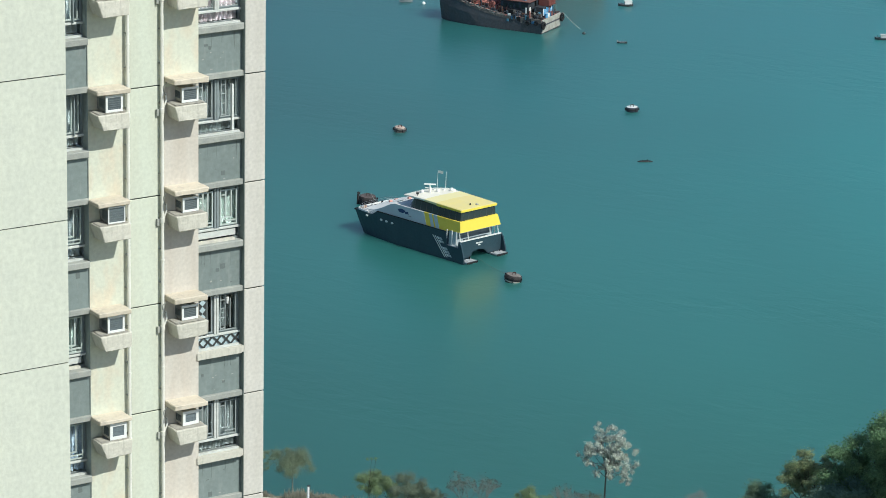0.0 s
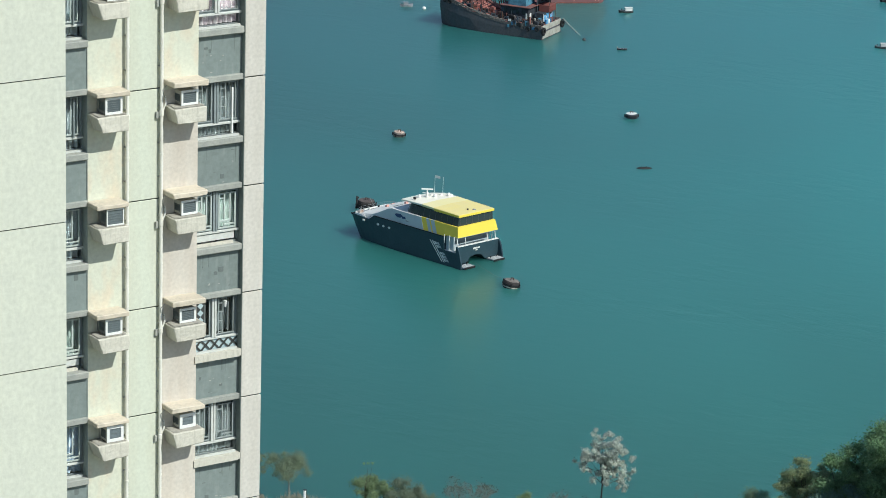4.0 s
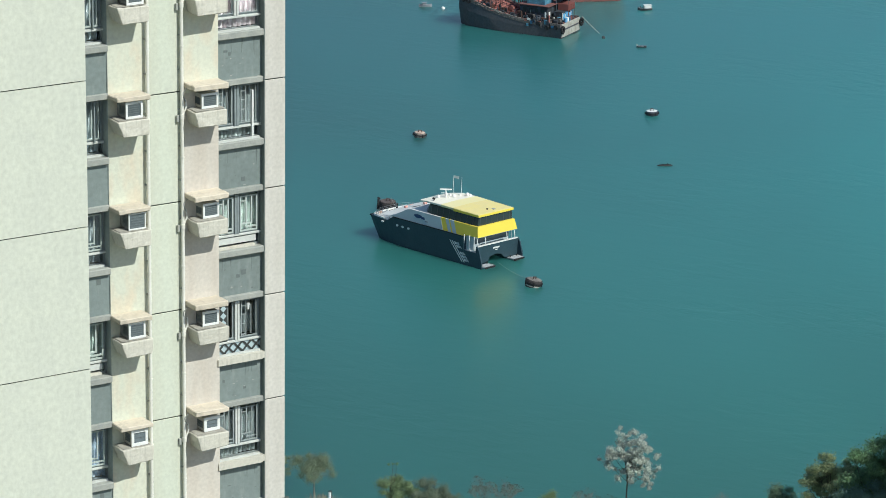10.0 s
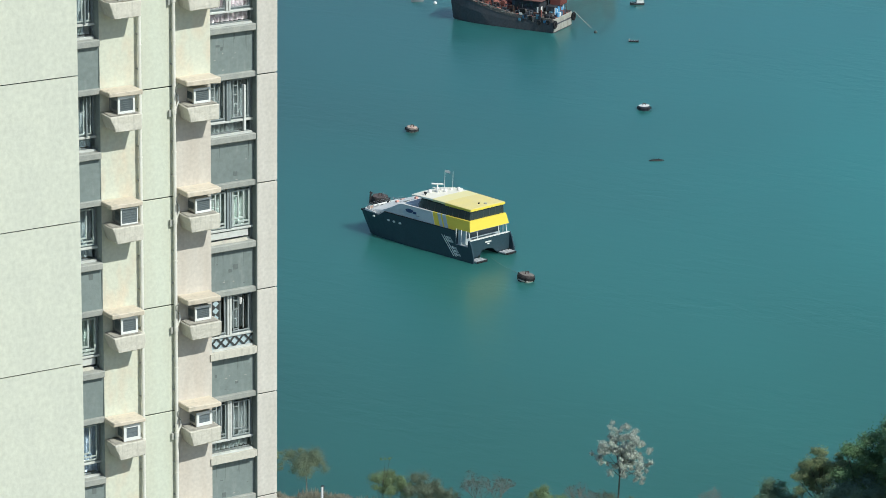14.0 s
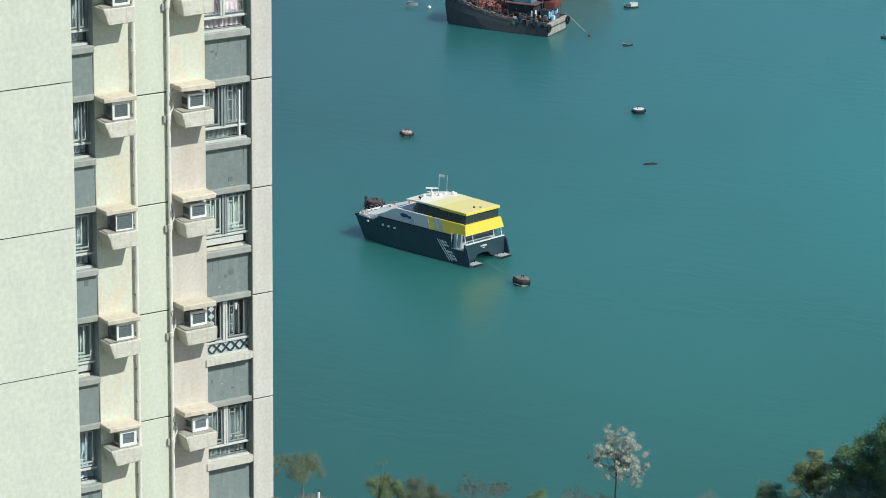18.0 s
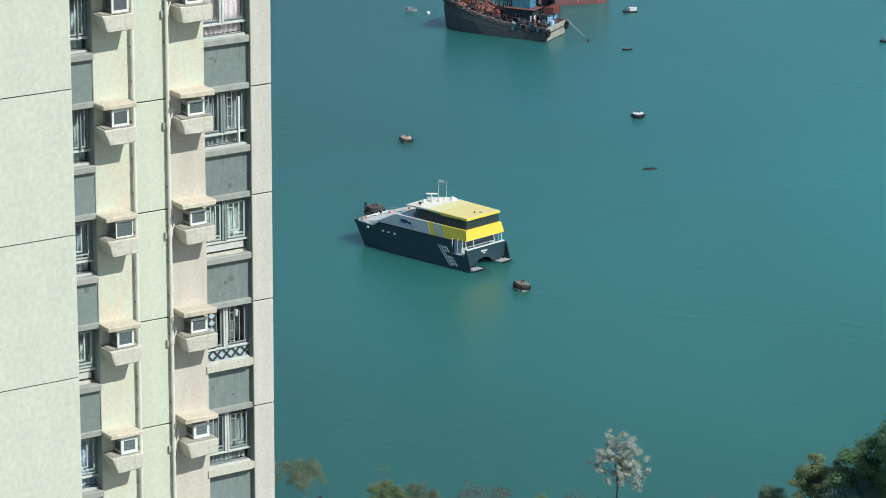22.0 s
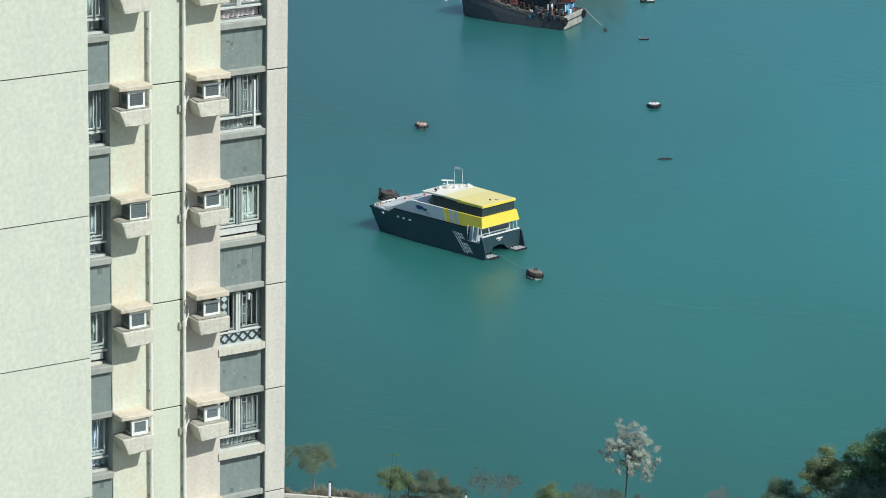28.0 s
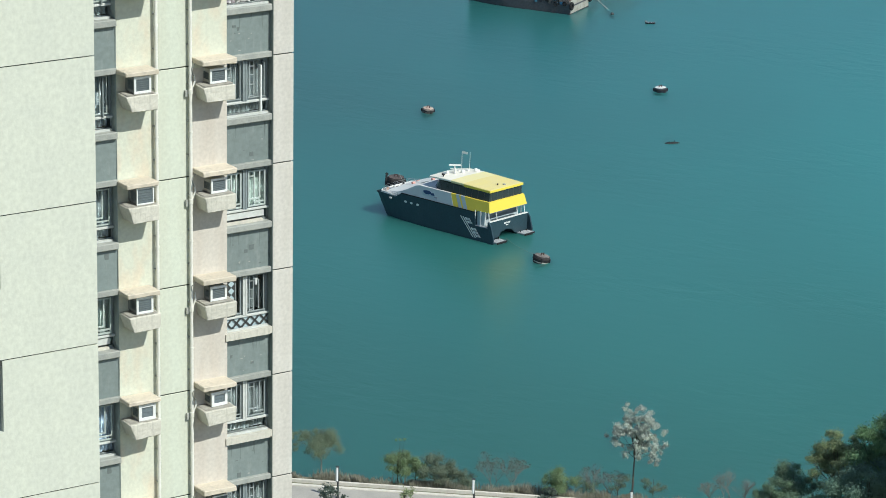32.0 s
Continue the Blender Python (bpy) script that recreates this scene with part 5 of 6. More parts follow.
    for x, w in ((7.3, 0.2), (6.75, 0.24)):
        b = bmesh.new()
        prism(b, [P(x, -0.02, 3.6), P(x + w, -0.02, 3.6), P(x + w - 3.0, -0.01, 0.3), P(x - 3.0, -0.01, 0.3)], (0, -0.05, 0))
        part("hull_stripe", b, M["ship_white"], f, "slanted white hull stripe")
    for i in range(6):  # two columns of pale bars that lean with the stripes
        z = 3.5 - 0.52 * i
        for q in range(3):
            xx = 6.45 - 0.47 * i - 0.36 * q
            if i == 2:
                continue
            b = bmesh.new()
            prism(b, [P(xx, -0.02, z), P(xx - 0.3, -0.02, z + 0.02), P(xx - 0.3 - 0.36, -0.02, z - 0.38), P(xx - 0.36, -0.02, z - 0.4)], (0, -0.05, 0))
            part("hull_sign_bar", b, M["ship_white"] if q == 0 else M["deck"], f, "pale lettering bar on the hull")
    part("rub_rail", boxes(bx(4.3, 21.2, -0.06, 0.02, 4.78, 4.9)), M["black"], f)
    part("rub_rail", boxes(bx(4.3, 21.2, B - 0.02, B + 0.06, 4.78, 4.9)), M["black"], f)
    return f


ferry = build_ferry()


# ---- buoys, ropes ----
def mooring_buoy(x, y, r, h, label, top_mat, tilt=0.0, cone=1.0, ring=True, turn=0.0, steel="rust"):
    b = root("mooring_buoy", pose(x, y, 0) @ pose(0, 0, 0, tilt * 0.4, tilt, turn), label, "buoy", "mooring buoys")
    bm = bmesh.new()
    ring_solid(bm, [(r * 0.86 * cone, -0.7), (r * cone, -0.3), (r * 1.04, h * 0.35), (r * 1.0, h * 0.8), (r * 0.92, h)], 22)
    part("drum", bm, M[steel], b, smooth=False)
    bm = bmesh.new()
    ring_solid(bm, [(r * 0.9, h + 0.005), (r * 0.9, h + 0.05), (r * 0.7, h + 0.07)], 22)
    part("top_plate", bm, top_mat, b)
    fb = bmesh.new()
    ring_solid(fb, [(r * 1.05, h * 0.42), (r * 1.1, h * 0.45), (r * 1.1, h * 0.62), (r * 1.05, h * 0.65)], 22)
    part("fender_belt", fb, M["black"], b)
    if ring:
        part("mooring_eye", tubes(((-0.25, 0, h), (-0.25, 0, h + 0.45), 0.07), ((0.25, 0, h), (0.25, 0, h + 0.45), 0.07), ((-0.3, 0, h + 0.45), (0.3, 0, h + 0.45), 0.08)), M["rust"], b)
        for i in range(6):
            a = i * math.pi / 3
            tb = bmesh.new()
            tube(tb, (r * 1.12 * math.cos(a), r * 1.12 * math.sin(a), h * 0.15), (r * 1.12 * math.cos(a), r * 1.12 * math.sin(a), h * 0.85), 0.09)
            part("fender_post", tb, M["black"], b)
    return b


bow_buoy = mooring_buoy(-14.0, 590.8, 1.6, 1.45, "dark rusty cylindrical mooring buoy off the ferry's bow", M["buoy_brown"], 2, steel="buoy_black")
part("chain_post", tubes(((-1.75, -0.4, -0.4), (-1.75, -0.4, 1.9), 0.22, 0.18), (((-1.75, -0.4, 1.9)), (-1.6, -0.3, 2.2), 0.3, 0.26), n=8), M["buoy_black"], bow_buoy, "tarred upright chain post")
stern_buoy = mooring_buoy(11.9, 545.2, 1.42, 1.1, "tilted rusty brown mooring buoy astern of the ferry", M["rust_mid"], 10, 0.9, turn=30, steel="buoy_black")
weed = bmesh.new()
ring_solid(weed, [(1.37, 0.02), (1.44, 0.05), (1.44, 0.34), (1.40, 0.36)], 22)
part("scale_band", weed, M["barge_grey"], stern_buoy, "pale band of dried scale")
mooring_buoy(-9.1, 642.8, 1.15, 0.85, "small rusty mooring buoy with a pale orange top", M["rust_top"], 5, 0.95, steel="rust_mid")
mooring_buoy(37.8, 663.0, 1.25, 0.85, "dark mooring buoy with a white top", M["ship_white"], -2, 0.95, steel="buoy_blue")


def rope(a, b, sag, r, label):
    bm = bmesh.new()
    a, b = Vector(a), Vector(b)
    n = 12
    pts = [a.lerp(b, i / n) - Vector((0, 0, 4 * sag * (i / n) * (1 - i / n))) for i in range(n + 1)]
    for p, q in zip(pts, pts[1:]):
        tube(bm, p, q, r, n=5)
    ob = part("mooring_rope", bm, M["rope"])
    return tagged(ob, label, "rope", "mooring ropes")


rope((6.0, 556.0, 0.75), (10.9, 546.2, 0.95), 0.3, 0.028, "wet grey mooring rope from ferry to buoy")
rope((-11.8, 577.2, 4.3), (-13.4, 592.0, 1.8), 0.5, 0.035, "wet grey mooring rope from ferry to buoy")


def drifting_log():
    d = root("drifting_log", pose(38.4, 623.9, 0.02, 0, 0, 8), "dark waterlogged timber adrift in the water", "driftwood")
    bm = bmesh.new()
    loft(bm, [[(x, r * math.cos(a), r * 0.7 * math.sin(a)) for a in (2 * math.pi * i / 8 for i in range(8))] for x, r in ((-1.5, 0.12), (-1.0, 0.34), (0.2, 0.44), (1.0, 0.32), (1.5, 0.1))])
    part("log", bm, M["black"], d)
    part("stub", tubes(((0.3, 0, 0.1), (0.55, 0.1, 0.5), 0.08, 0.04), ((-0.4, 0, 0.1), (-0.6, -0.1, 0.4), 0.07, 0.03)), M["black"], d)
    return d


log = drifting_log()


# ---- work barge, red ship, small boats ----
def build_barge():
    f = root("work_barge", pose(20.8, 729.6, 0, 0, 0, 154), "black-hulled work barge with rusty deck and blue deckhouse", "barge")
    B = 10.2

    def P(x, s, z):
        return (x, -s, z)

    def bx(x0, x1, s0, s1, z0, z1):
        return (x0, x1, -s1, -s0, z0, z1)

    def sheer(x):
        return 2.6 + 0.5 * (x / 26) + 4.0 * max(0, (x - 7) / 19) ** 1.7
    secs = []
    for x in (0, 2, 6, 10, 14, 18, 21, 23.4, 25.0, 26.0):
        q = max(0, (x - 15) / 11.4)
        e = 0.0 + 1.5 * q ** 2.6
        ew = e + 0.2 + 1.0 * q
        lo = -1.2 + 1.6 * max(0, (x - 23) / 3.4)
        z = sheer(x)
        secs.append([P(x, ew, lo), P(x, e, z * 0.6), P(x, e, z), P(x, B - e, z), P(x, B - e, z * 0.6), P(x, B - ew, lo)])
    part("hull", loft(bmesh.new(), secs), M["barge_hull"], f)
    for side in (0, 1):
        bm = bmesh.new()
        st = []
        for x in (0.2, 3, 6, 10, 14, 18, 21, 23.4, 25.0, 25.8):
            e = 1.5 * max(0, (x - 15) / 11.4) ** 2.6
            s0, s1 = e - 0.05, e + 0.22
            if side:
                s0, s1 = B - s0, B - s1
            z = sheer(x)
            st.append([P(x, s0, z - 0.25), P(x, s0, z + 0.65), P(x, s1, z + 0.65), P(x, s1, z - 0.25)])
        part("bulwark", loft(bm, st), M["bulwark"], f, "worn dark grey bulwark rail")
    for i, x in enumerate((1.2, 3.4, 23.2, 24.6, 25.8)):
        e = 1.5 * max(0, (x - 15) / 11.4) ** 2.6
        tb = bmesh.new()
        a = 14
        for q in range(a):
            a0, a1 = 2 * math.pi * q / a, 2 * math.pi * (q + 1) / a
            tube(tb, (0.42 * math.cos(a0), 0, 0.42 * math.sin(a0)), (0.42 * math.cos(a1), 0, 0.42 * math.sin(a1)), 0.14, n=6)
        ty = part("tyre_fender", tb, M["black"], f)
        ty.matrix_basis = pose(*P(x, e - 0.2, sheer(x) - 0.2 - 0.3 * (i % 2)))
    # rusty deck cargo
    dk = loft(bmesh.new(), [[P(x, 0.5 + e, z), P(x, B - 0.5 - e, z), P(x, B - 0.5 - e, z + 0.1), P(x, 0.5 + e, z + 0.1)] for x, e, z in ((0.5, 0, 2.7), (10, 0, sheer(10)), (15, 0, sheer(15)), (21, 1.0, sheer(21)), (25.3, 2.4, sheer(25.3)))])
    part("deck", dk, M["rust_deck"], f, "rust red steel deck")
    rng = random.Random(5)
    edge = lambda x: 1.5 * max(0, (x - 15) / 11.4) ** 2.6
    # red hatch coamings and covers down the middle, gear on both sides
    for x0, x1, s0, s1, h, mat in ((12.4, 15.6, 3.2, 7.4, 1.0, "salmon"), (16.0, 18.6, 3.0, 7.2, 0.9, "salmon"), (19.0, 21.2, 3.4, 6.8, 0.8, "rust_deck"), (21.6, 23.4, 4.0, 6.4, 1.0, "rust_deck")):
        z = sheer(x0)
        c = part("hatch_cover", prism(bmesh.new(), [P(x0, s0, z), P(x1, s0, sheer(x1)), P(x1, s0, sheer(x1) + h), P(x0, s0, z + h)], (0, -(s1 - s0), 0)), M[mat], f, "faded salmon red hatch cover")
        for q in range(4):
            x = x0 + 0.2 + (x1 - x0 - 0.5) * q / 3
            zz = z + (sheer(x1) - z) * (x - x0) / (x1 - x0) + h
            part("hatch_batten", boxes(bx(x, x + 0.14, s0 + 0.05, s1 - 0.05, zz + 0.005, zz + 0.16)), M["rust_deck"], c)
    gear = ("rust_deck", "salmon", "tar", "container", "rust_deck", "black", "tar", "rust")
    for i in range(96):
        x, a = rng.uniform(10.5, 24.6), rng.choice((rng.uniform(1.0, 3.0), rng.uniform(1.0, 3.0), rng.uniform(7.2, 9.2)))
        a += edge(x) * (1 if a < 5 else -1)
        l, w, h = rng.uniform(0.3, 1.3), rng.uniform(0.25, 0.9), rng.uniform(0.3, 1.3)
        z = sheer(x) + 0.1
        if i % 4 == 0:
            part("deck_post", tubes((P(x, a, z - 0.3), P(x + rng.uniform(-0.3, 0.3), a + rng.uniform(-0.3, 0.3), z + h * 1.7), rng.uniform(0.08, 0.2)), n=8), M[("tar", "rust_deck", "black")[i % 3]], f)
        elif i % 4 == 1:
            bm = bmesh.new()
            ring_solid(bm, [(0.2, 0), (0.42, 0.05), (0.46, 0.25), (0.3, 0.45), (0.12, 0.5)], 10)
            c = part("rope_pile", bm, M[gear[i % 8]], f)
            c.matrix_basis = pose(*P(x, a, z - 0.15))
        else:
            part("deck_gear", boxes(bx(x, x + l, a, a + w, z - 0.3, z + h * 0.7), bevel=0.08), M[gear[i % 8]], f)
    for i in range(9):
        x = 9.5 + 1.6 * i
        part("bulwark_post", tubes((P(x, edge(x) + 0.35, sheer(x)), P(x, edge(x) + 0.35, sheer(x) + 1.3), 0.08), n=6), M["tar"], f)
    # dark awnings, nets and drums along the port side amidships
    for i in range(16):
        x, a = rng.uniform(3.0, 12.5), rng.uniform(0.4, 2.0)
        w, h = rng.uniform(0.5, 1.8), rng.uniform(0.4, 1.9)
        bm = boxes(bx(x, x + w, a, a + rng.uniform(0.4, 1.0), 2.6, 2.8 + h), bevel=0.12)
        for v in bm.verts:
            v.co += noise.noise_vector(v.co * 1.3) * 0.16
        part("stowed_gear", bm, M[("tar", "black", "tar", "barge_hull", "tar", "rust", "tar", "bulwark")[i % 8]], f)
    for i in range(26):
        x, a = rng.uniform(2.5, 13), rng.uniform(0.4, 2.3)
        w = rng.uniform(0.15, 0.5)
        part("stowed_gear", boxes(bx(x, x + w, a, a + rng.uniform(0.15, 0.5), 2.7, 3.0 + rng.uniform(0.2, 1.9)), bevel=0.04), M[("black", "tar", "rust_deck", "tar", "bulwark", "black", "tar", "salmon", "tar", "barge_grey")[i % 10]], f)
    for x, z, w, h in ((7.6, 3.4, 0.75, 0.5), (3.7, 4.3, 0.35, 1.3)):
        part("white_panel", boxes(bx(x, x + w, -0.1, -0.04, z, z + h), bevel=0.02), M["ship_white"], f, "small white board")
    for i in range(40):
        x = rng.uniform(5, 24.6)
        z = sheer(x) + rng.uniform(0.3, 0.62)
        part("bulwark_patch", boxes(bx(x, x + rng.uniform(0.3, 1.0), edge(x) - 0.07, edge(x) + 0.24, z, z + rng.uniform(0.05, 0.14))), M[("rust_top", "barge_grey", "salmon", "barge_grey")[i % 4]], f)
    for i in range(24):
        x, a = rng.uniform(0.4, 4.4), rng.uniform(0.5, 5.0)
        part("stern_gear", boxes(bx(x, x + rng.uniform(0.3, 0.9), a, a + rng.uniform(0.3, 0.9), 2.7, 2.8 + rng.uniform(0.3, 1.3)), bevel=0.05), M[("tar", "black", "tar", "pale_blue", "tar", "black", "bulwark", "tar")[i % 8]], f)
    for i in range(22):
        x, a = rng.uniform(4.5, 24), rng.uniform(0.6, 3.0)
        z = max(2.8, sheer(x))
        a += max(0, x - 18) * 0.2
        part("deck_pole", tubes((P(x, a, z - 0.2), P(x + rng.uniform(-0.5, 0.5), a + rng.uniform(-0.4, 0.4), z + rng.uniform(1.2, 2.6)), rng.uniform(0.05, 0.11)), n=5), M[("tar", "rust_deck", "black", "rust")[i % 4]], f)
    part("boom", tubes((P(12, 5, 4.5), P(22.5, 6, 9.0), 0.3, 0.18), n=6), M["rust_deck"], f)
    for i in range(9):
        x, s, h = 12.5 + 1.35 * i, 2.6 + 4.6 * rng.random(), 1.6 + 1.8 * rng.random()
        z = sheer(x)
        part("deck_frame", tubes((P(x, s, z), P(x, s, z + h), 0.11), (P(x, s + 1.1, z), P(x, s + 1.1, z + h), 0.11), (P(x, s - 0.2, z + h), P(x, s + 1.3, z + h), 0.12), (P(x, s, z + h * 0.3), P(x, s + 1.1, z + h * 0.9), 0.07), n=6), M[("rust_deck", "container", "tar")[i % 3]], f)
    for i in range(18):
        x, z = rng.uniform(0.6, 8.5), rng.uniform(2.0, 2.9)
        part("hung_tarp", boxes(bx(x, x + rng.uniform(0.3, 0.9), -0.13, -0.06, z, z + rng.uniform(0.4, 1.1)), bevel=0.02), M[("tar", "barge_blue", "black", "tar", "pale_blue", "bulwark")[i % 6]], f)
    part("winch", tubes((P(14, 3.2, 4.6), P(14, 5.4, 4.6), 0.7), n=14), M["rust_deck"], f)
    # deckhouse
    h = part("deckhouse", boxes(bx(4.6, 11.4, 2.6, 8.4, 2.8, 6.2), bevel=0.06), M["tar"], f, "tarred dark deckhouse wall")
    part("deckhouse_upper", boxes(bx(5.6, 10.0, 3.3, 7.9, 6.21, 10.2), bevel=0.06), M["pale_blue"], f, "worn light blue wheelhouse")
    part("deckhouse_roof", boxes(bx(5.3, 10.4, 2.9, 8.2, 10.21, 10.36), bevel=0.03), M["pink_roof"], f, "faded pink red roof")
    part("boat_deck", boxes(bx(4.1, 11.6, 2.2, 8.8, 6.2, 6.34)), M["rust_deck"], f)
    for i in range(4):
        part("deckhouse_window", boxes(bx(5.4 + 1.5 * i, 6.2 + 1.5 * i, 2.56, 2.6, 4.6, 5.5)), M["ship_glass"], h)
        part("deckhouse_window", boxes(bx(5.7 + 1.15 * i, 6.4 + 1.15 * i, 3.26, 3.3, 8.3, 9.2)), M["barge_blue"], h)
    part("deckhouse_door", boxes(bx(4.55, 4.6, 3.2, 4.0, 2.9, 4.9)), M["ship_white"], h)
    part("awning", boxes(bx(0.6, 4.8, 6.2, 10.6, 9.0, 9.1), bevel=0.03), M["barge_grey"], f, "pale grey awning frame")
    for x, s in ((1.4, 6.8), (1.4, 10.2), (4.8, 10.2), (4.4, 6.8)):
        part("awning_post", tubes((P(x, s, 2.8), P(x, s, 9.0), 0.06), n=6), M["bulwark"], f)
    # added dark panels, in place of the shade beneath the awning
    part("tarpaulin", boxes(bx(2.6, 4.6, 10.12, 10.2, 3.2, 8.9)), M["tar"], f, "dark panel standing in for shade under the awning")
    part("tarpaulin", boxes(bx(4.2, 4.3, 6.2, 10.1, 2.8, 8.98)), M["tar"], f, "dark panel standing in for shade under the awning")
    c = part("container", boxes(bx(1.3, 3.9, 6.6, 10.0, 4.9, 6.4), bevel=0.04), M["container"], f, "brick red steel container")
    for i in range(9):
        part("corrugation", boxes(bx(1.24, 1.3, 6.7 + 0.37 * i, 6.88 + 0.37 * i, 5.0, 6.3)), M["container"], c)
    part("container_stand", boxes(bx(1.9, 4.0, 4.6, 10.0, 2.8, 4.89)), M["tar"], f)
    for i, (mt, w) in enumerate((("ship_white", 0.3), ("barge_sky", 1.1), ("ship_white", 0.22), ("barge_sky", 1.2), ("container", 0.7), ("barge_sky", 0.9), ("ship_white", 0.25), ("barge_blue", 0.7))):
        a = 4.62 + sum((0.3, 1.1, 0.22, 1.2, 0.7, 0.9, 0.25)[:i])
        part("locker_door", boxes(bx(1.78, 1.895, a + 0.02, a + w - 0.02, 2.9, 4.7 - 0.25 * (i % 3)), bevel=0.02), M[mt], f, "painted stern locker door")
    for i, mt in enumerate(("barge_sky", "ship_white", "barge_blue", "container", "tar")):
        part("barrel", tubes((P(0.9, 4.4 + 0.85 * i, 2.8), P(0.9, 4.4 + 0.85 * i, 3.75), 0.38), n=12), M[mt], f)
    part("stern_wall", boxes(bx(-0.12, 0.2, 0.3, B - 0.3, 0.2, 3.1), bevel=0.03), M["barge_grey"], f, "pale grey transom")
    part("stern_band", boxes(bx(-0.2, -0.12, 0.4, B - 0.4, 1.72, 2.02)), M["barge_hull"], f)
    for s in (0.1, B - 0.1):
        tb = bmesh.new()
        for q in range(14):
            a0, a1 = 2 * math.pi * q / 14, 2 * math.pi * (q + 1) / 14
            tube(tb, (0, 0.7 * math.cos(a0), 0.7 * math.sin(a0)), (0, 0.7 * math.cos(a1), 0.7 * math.sin(a1)), 0.28, n=6)
        ty = part("tyre_fender", tb, M["black"], f, "large black tyre fender")
        ty.matrix_basis = pose(*P(-0.4, s, 2.0))
    return f


barge = build_barge()
rope((25.6, 737.6, 3.4), (29.6, 735.6, 0.0), 0.1, 0.09, "pale mooring rope running down into the sea")


def build_red_ship():
    """Seen from astern: a broad faded hull with rounded quarters."""
    f = root("red_ship", pose(26.9, 768.2, 0, 0, 0, 100), "large faded red ship hull at anchor", "ship")
    secs = []
    for x, w in ((0, 8.6), (0.5, 9.7), (1.6, 10.3), (4, 10.7), (20, 10.7), (45, 10.7), (58, 7.5), (66, 1.5)):
        secs.append([(x, -w + 1.2, -1.5), (x, -w, 2), (x, -w, 7.5), (x, w, 7.5), (x, w, 2), (x, w - 1.2, -1.5)])
    part("hull", loft(bmesh.new(), secs), M["red_hull"], f)
    part("rail", boxes((0.6, 45, -9.6, -9.5, 7.5, 8.4), (0.6, 45, 9.5, 9.6, 7.5, 8.4), (0.6, 0.7, -9.5, 9.5, 7.5, 8.4)), M["red_hull"], f)
    for y in (-8.3, -7.5, -2.4):
        part("rust_streak", boxes((-0.04, 0.02, y, y + 0.22, 0.5, 7.4)), M["pink_roof"], f, "pale vertical streak")
    part("waterline_band", boxes((-0.05, 0.02, -8.2, 8.2, -0.2, 0.35)), M["rust_deck"], f)


build_red_ship()


def sampan(x, y, turn, length, hull_mat, top_mat, label, style):
    b = root("sampan", pose(x, y, 0, 0, 0, turn), label, "boat", "small boats on the water")
    L = length / 2
    high = 0.62 if style == "low" else 1.0
    line = [(u * L, w * L * 0.36, z * high) for u, w, z in ((-1, 0.55, 0.55), (-0.5, 0.95, 0.45), (0.2, 1, 0.42), (0.7, 0.7, 0.5), (1, 0.15, 0.66))]
    part("hull", loft(bmesh.new(), [[(x, -w, z), (x, -w * 0.7, -0.15), (x, w * 0.7, -0.15), (x, w, z)] for x, w, z in line]), hull_mat, b)
    for k in (-1, 1):
        part("gunwale", tubes(*[((p[0], k * p[1], p[2] + 0.02), (q[0], k * q[1], q[2] + 0.02), 0.035) for p, q in zip(line, line[1:])], n=5), M["grey_paint"], b)
    if style == "cabin":  # a tall box of a cabin aft, an open foredeck
        part("cabin", boxes((-0.85 * L, 0.12 * L, -0.30 * L, 0.30 * L, 0.46, 1.15), bevel=0.05), top_mat, b)
        part("cabin_roof", boxes((-0.92 * L, 0.2 * L, -0.34 * L, 0.34 * L, 1.153, 1.22), bevel=0.02), top_mat, b)
        part("cabin_window", boxes((0.12 * L + 0.003, 0.12 * L + 0.02, -0.2 * L, 0.2 * L, 0.75, 1.02)), M["ship_glass"], b)
        part("mooring_bitt", tubes(((0.62 * L, 0, 0.4), (0.62 * L, 0, 0.95), 0.06), n=6), M["post_dark"], b)
    elif style == "low":  # an open boat with its motor tilted up
        part("motor", boxes((-1.04 * L, -0.8 * L, -0.12, 0.12, 0.3, 0.75), bevel=0.05), top_mat, b)
        for u in (-0.35, 0.25):
            part("thwart", boxes((u * L - 0.09, u * L + 0.09, -0.3 * L, 0.3 * L, 0.26, 0.31)), M["grey_paint"], b)
    else:  # a canopy on posts over a low cabin
        part("cabin", boxes((-0.45 * L, 0.15 * L, -0.24 * L, 0.24 * L, 0.4, 0.8), bevel=0.05), top_mat, b)
        part("canopy", boxes((-0.6 * L, 0.3 * L, -0.3 * L, 0.3 * L, 0.98, 1.04)), top_mat, b)
        for u in (-0.55, 0.25):
            for w in (-0.26, 0.26):
                part("post", tubes(((u * L, w * L, 0.4), (u * L, w * L, 0.98), 0.03), n=5), M["steel"], b)
    return b


sampan(40.9, 760.4, 187, 3.4, M["post_dark"], M["ship_white"], "small dark boat with a tall white cabin", "cabin")
sampan(38.4, 722.8, 0, 2.2, M["black"], M["barge_grey"], "small dark low open boat", "low")
sampan(-9.8, 760.0, 5, 3.0, M["grey_paint"], M["grey_paint"], "small grey boat at rest", "canopy")
sampan(96.6, 731.8, 175, 3.0, M["post_dark"], M["foredeck"], "small dark boat with a pale cabin", "cabin")
sampan(104.6, 781.5, 30, 5.6, M["black"], M["tar"], "dark covered boat at anchor", "cabin")
df = root("marker_float", pose(30.3, 730.8, 0), "small dark marker float by the mooring rope", "float")
part("ball", ring_solid(bmesh.new(), [(0.15, -0.3), (0.36, -0.1), (0.4, 0.15), (0.3, 0.45), (0.1, 0.6)], 12), M["post_dark"], df, smooth=True)
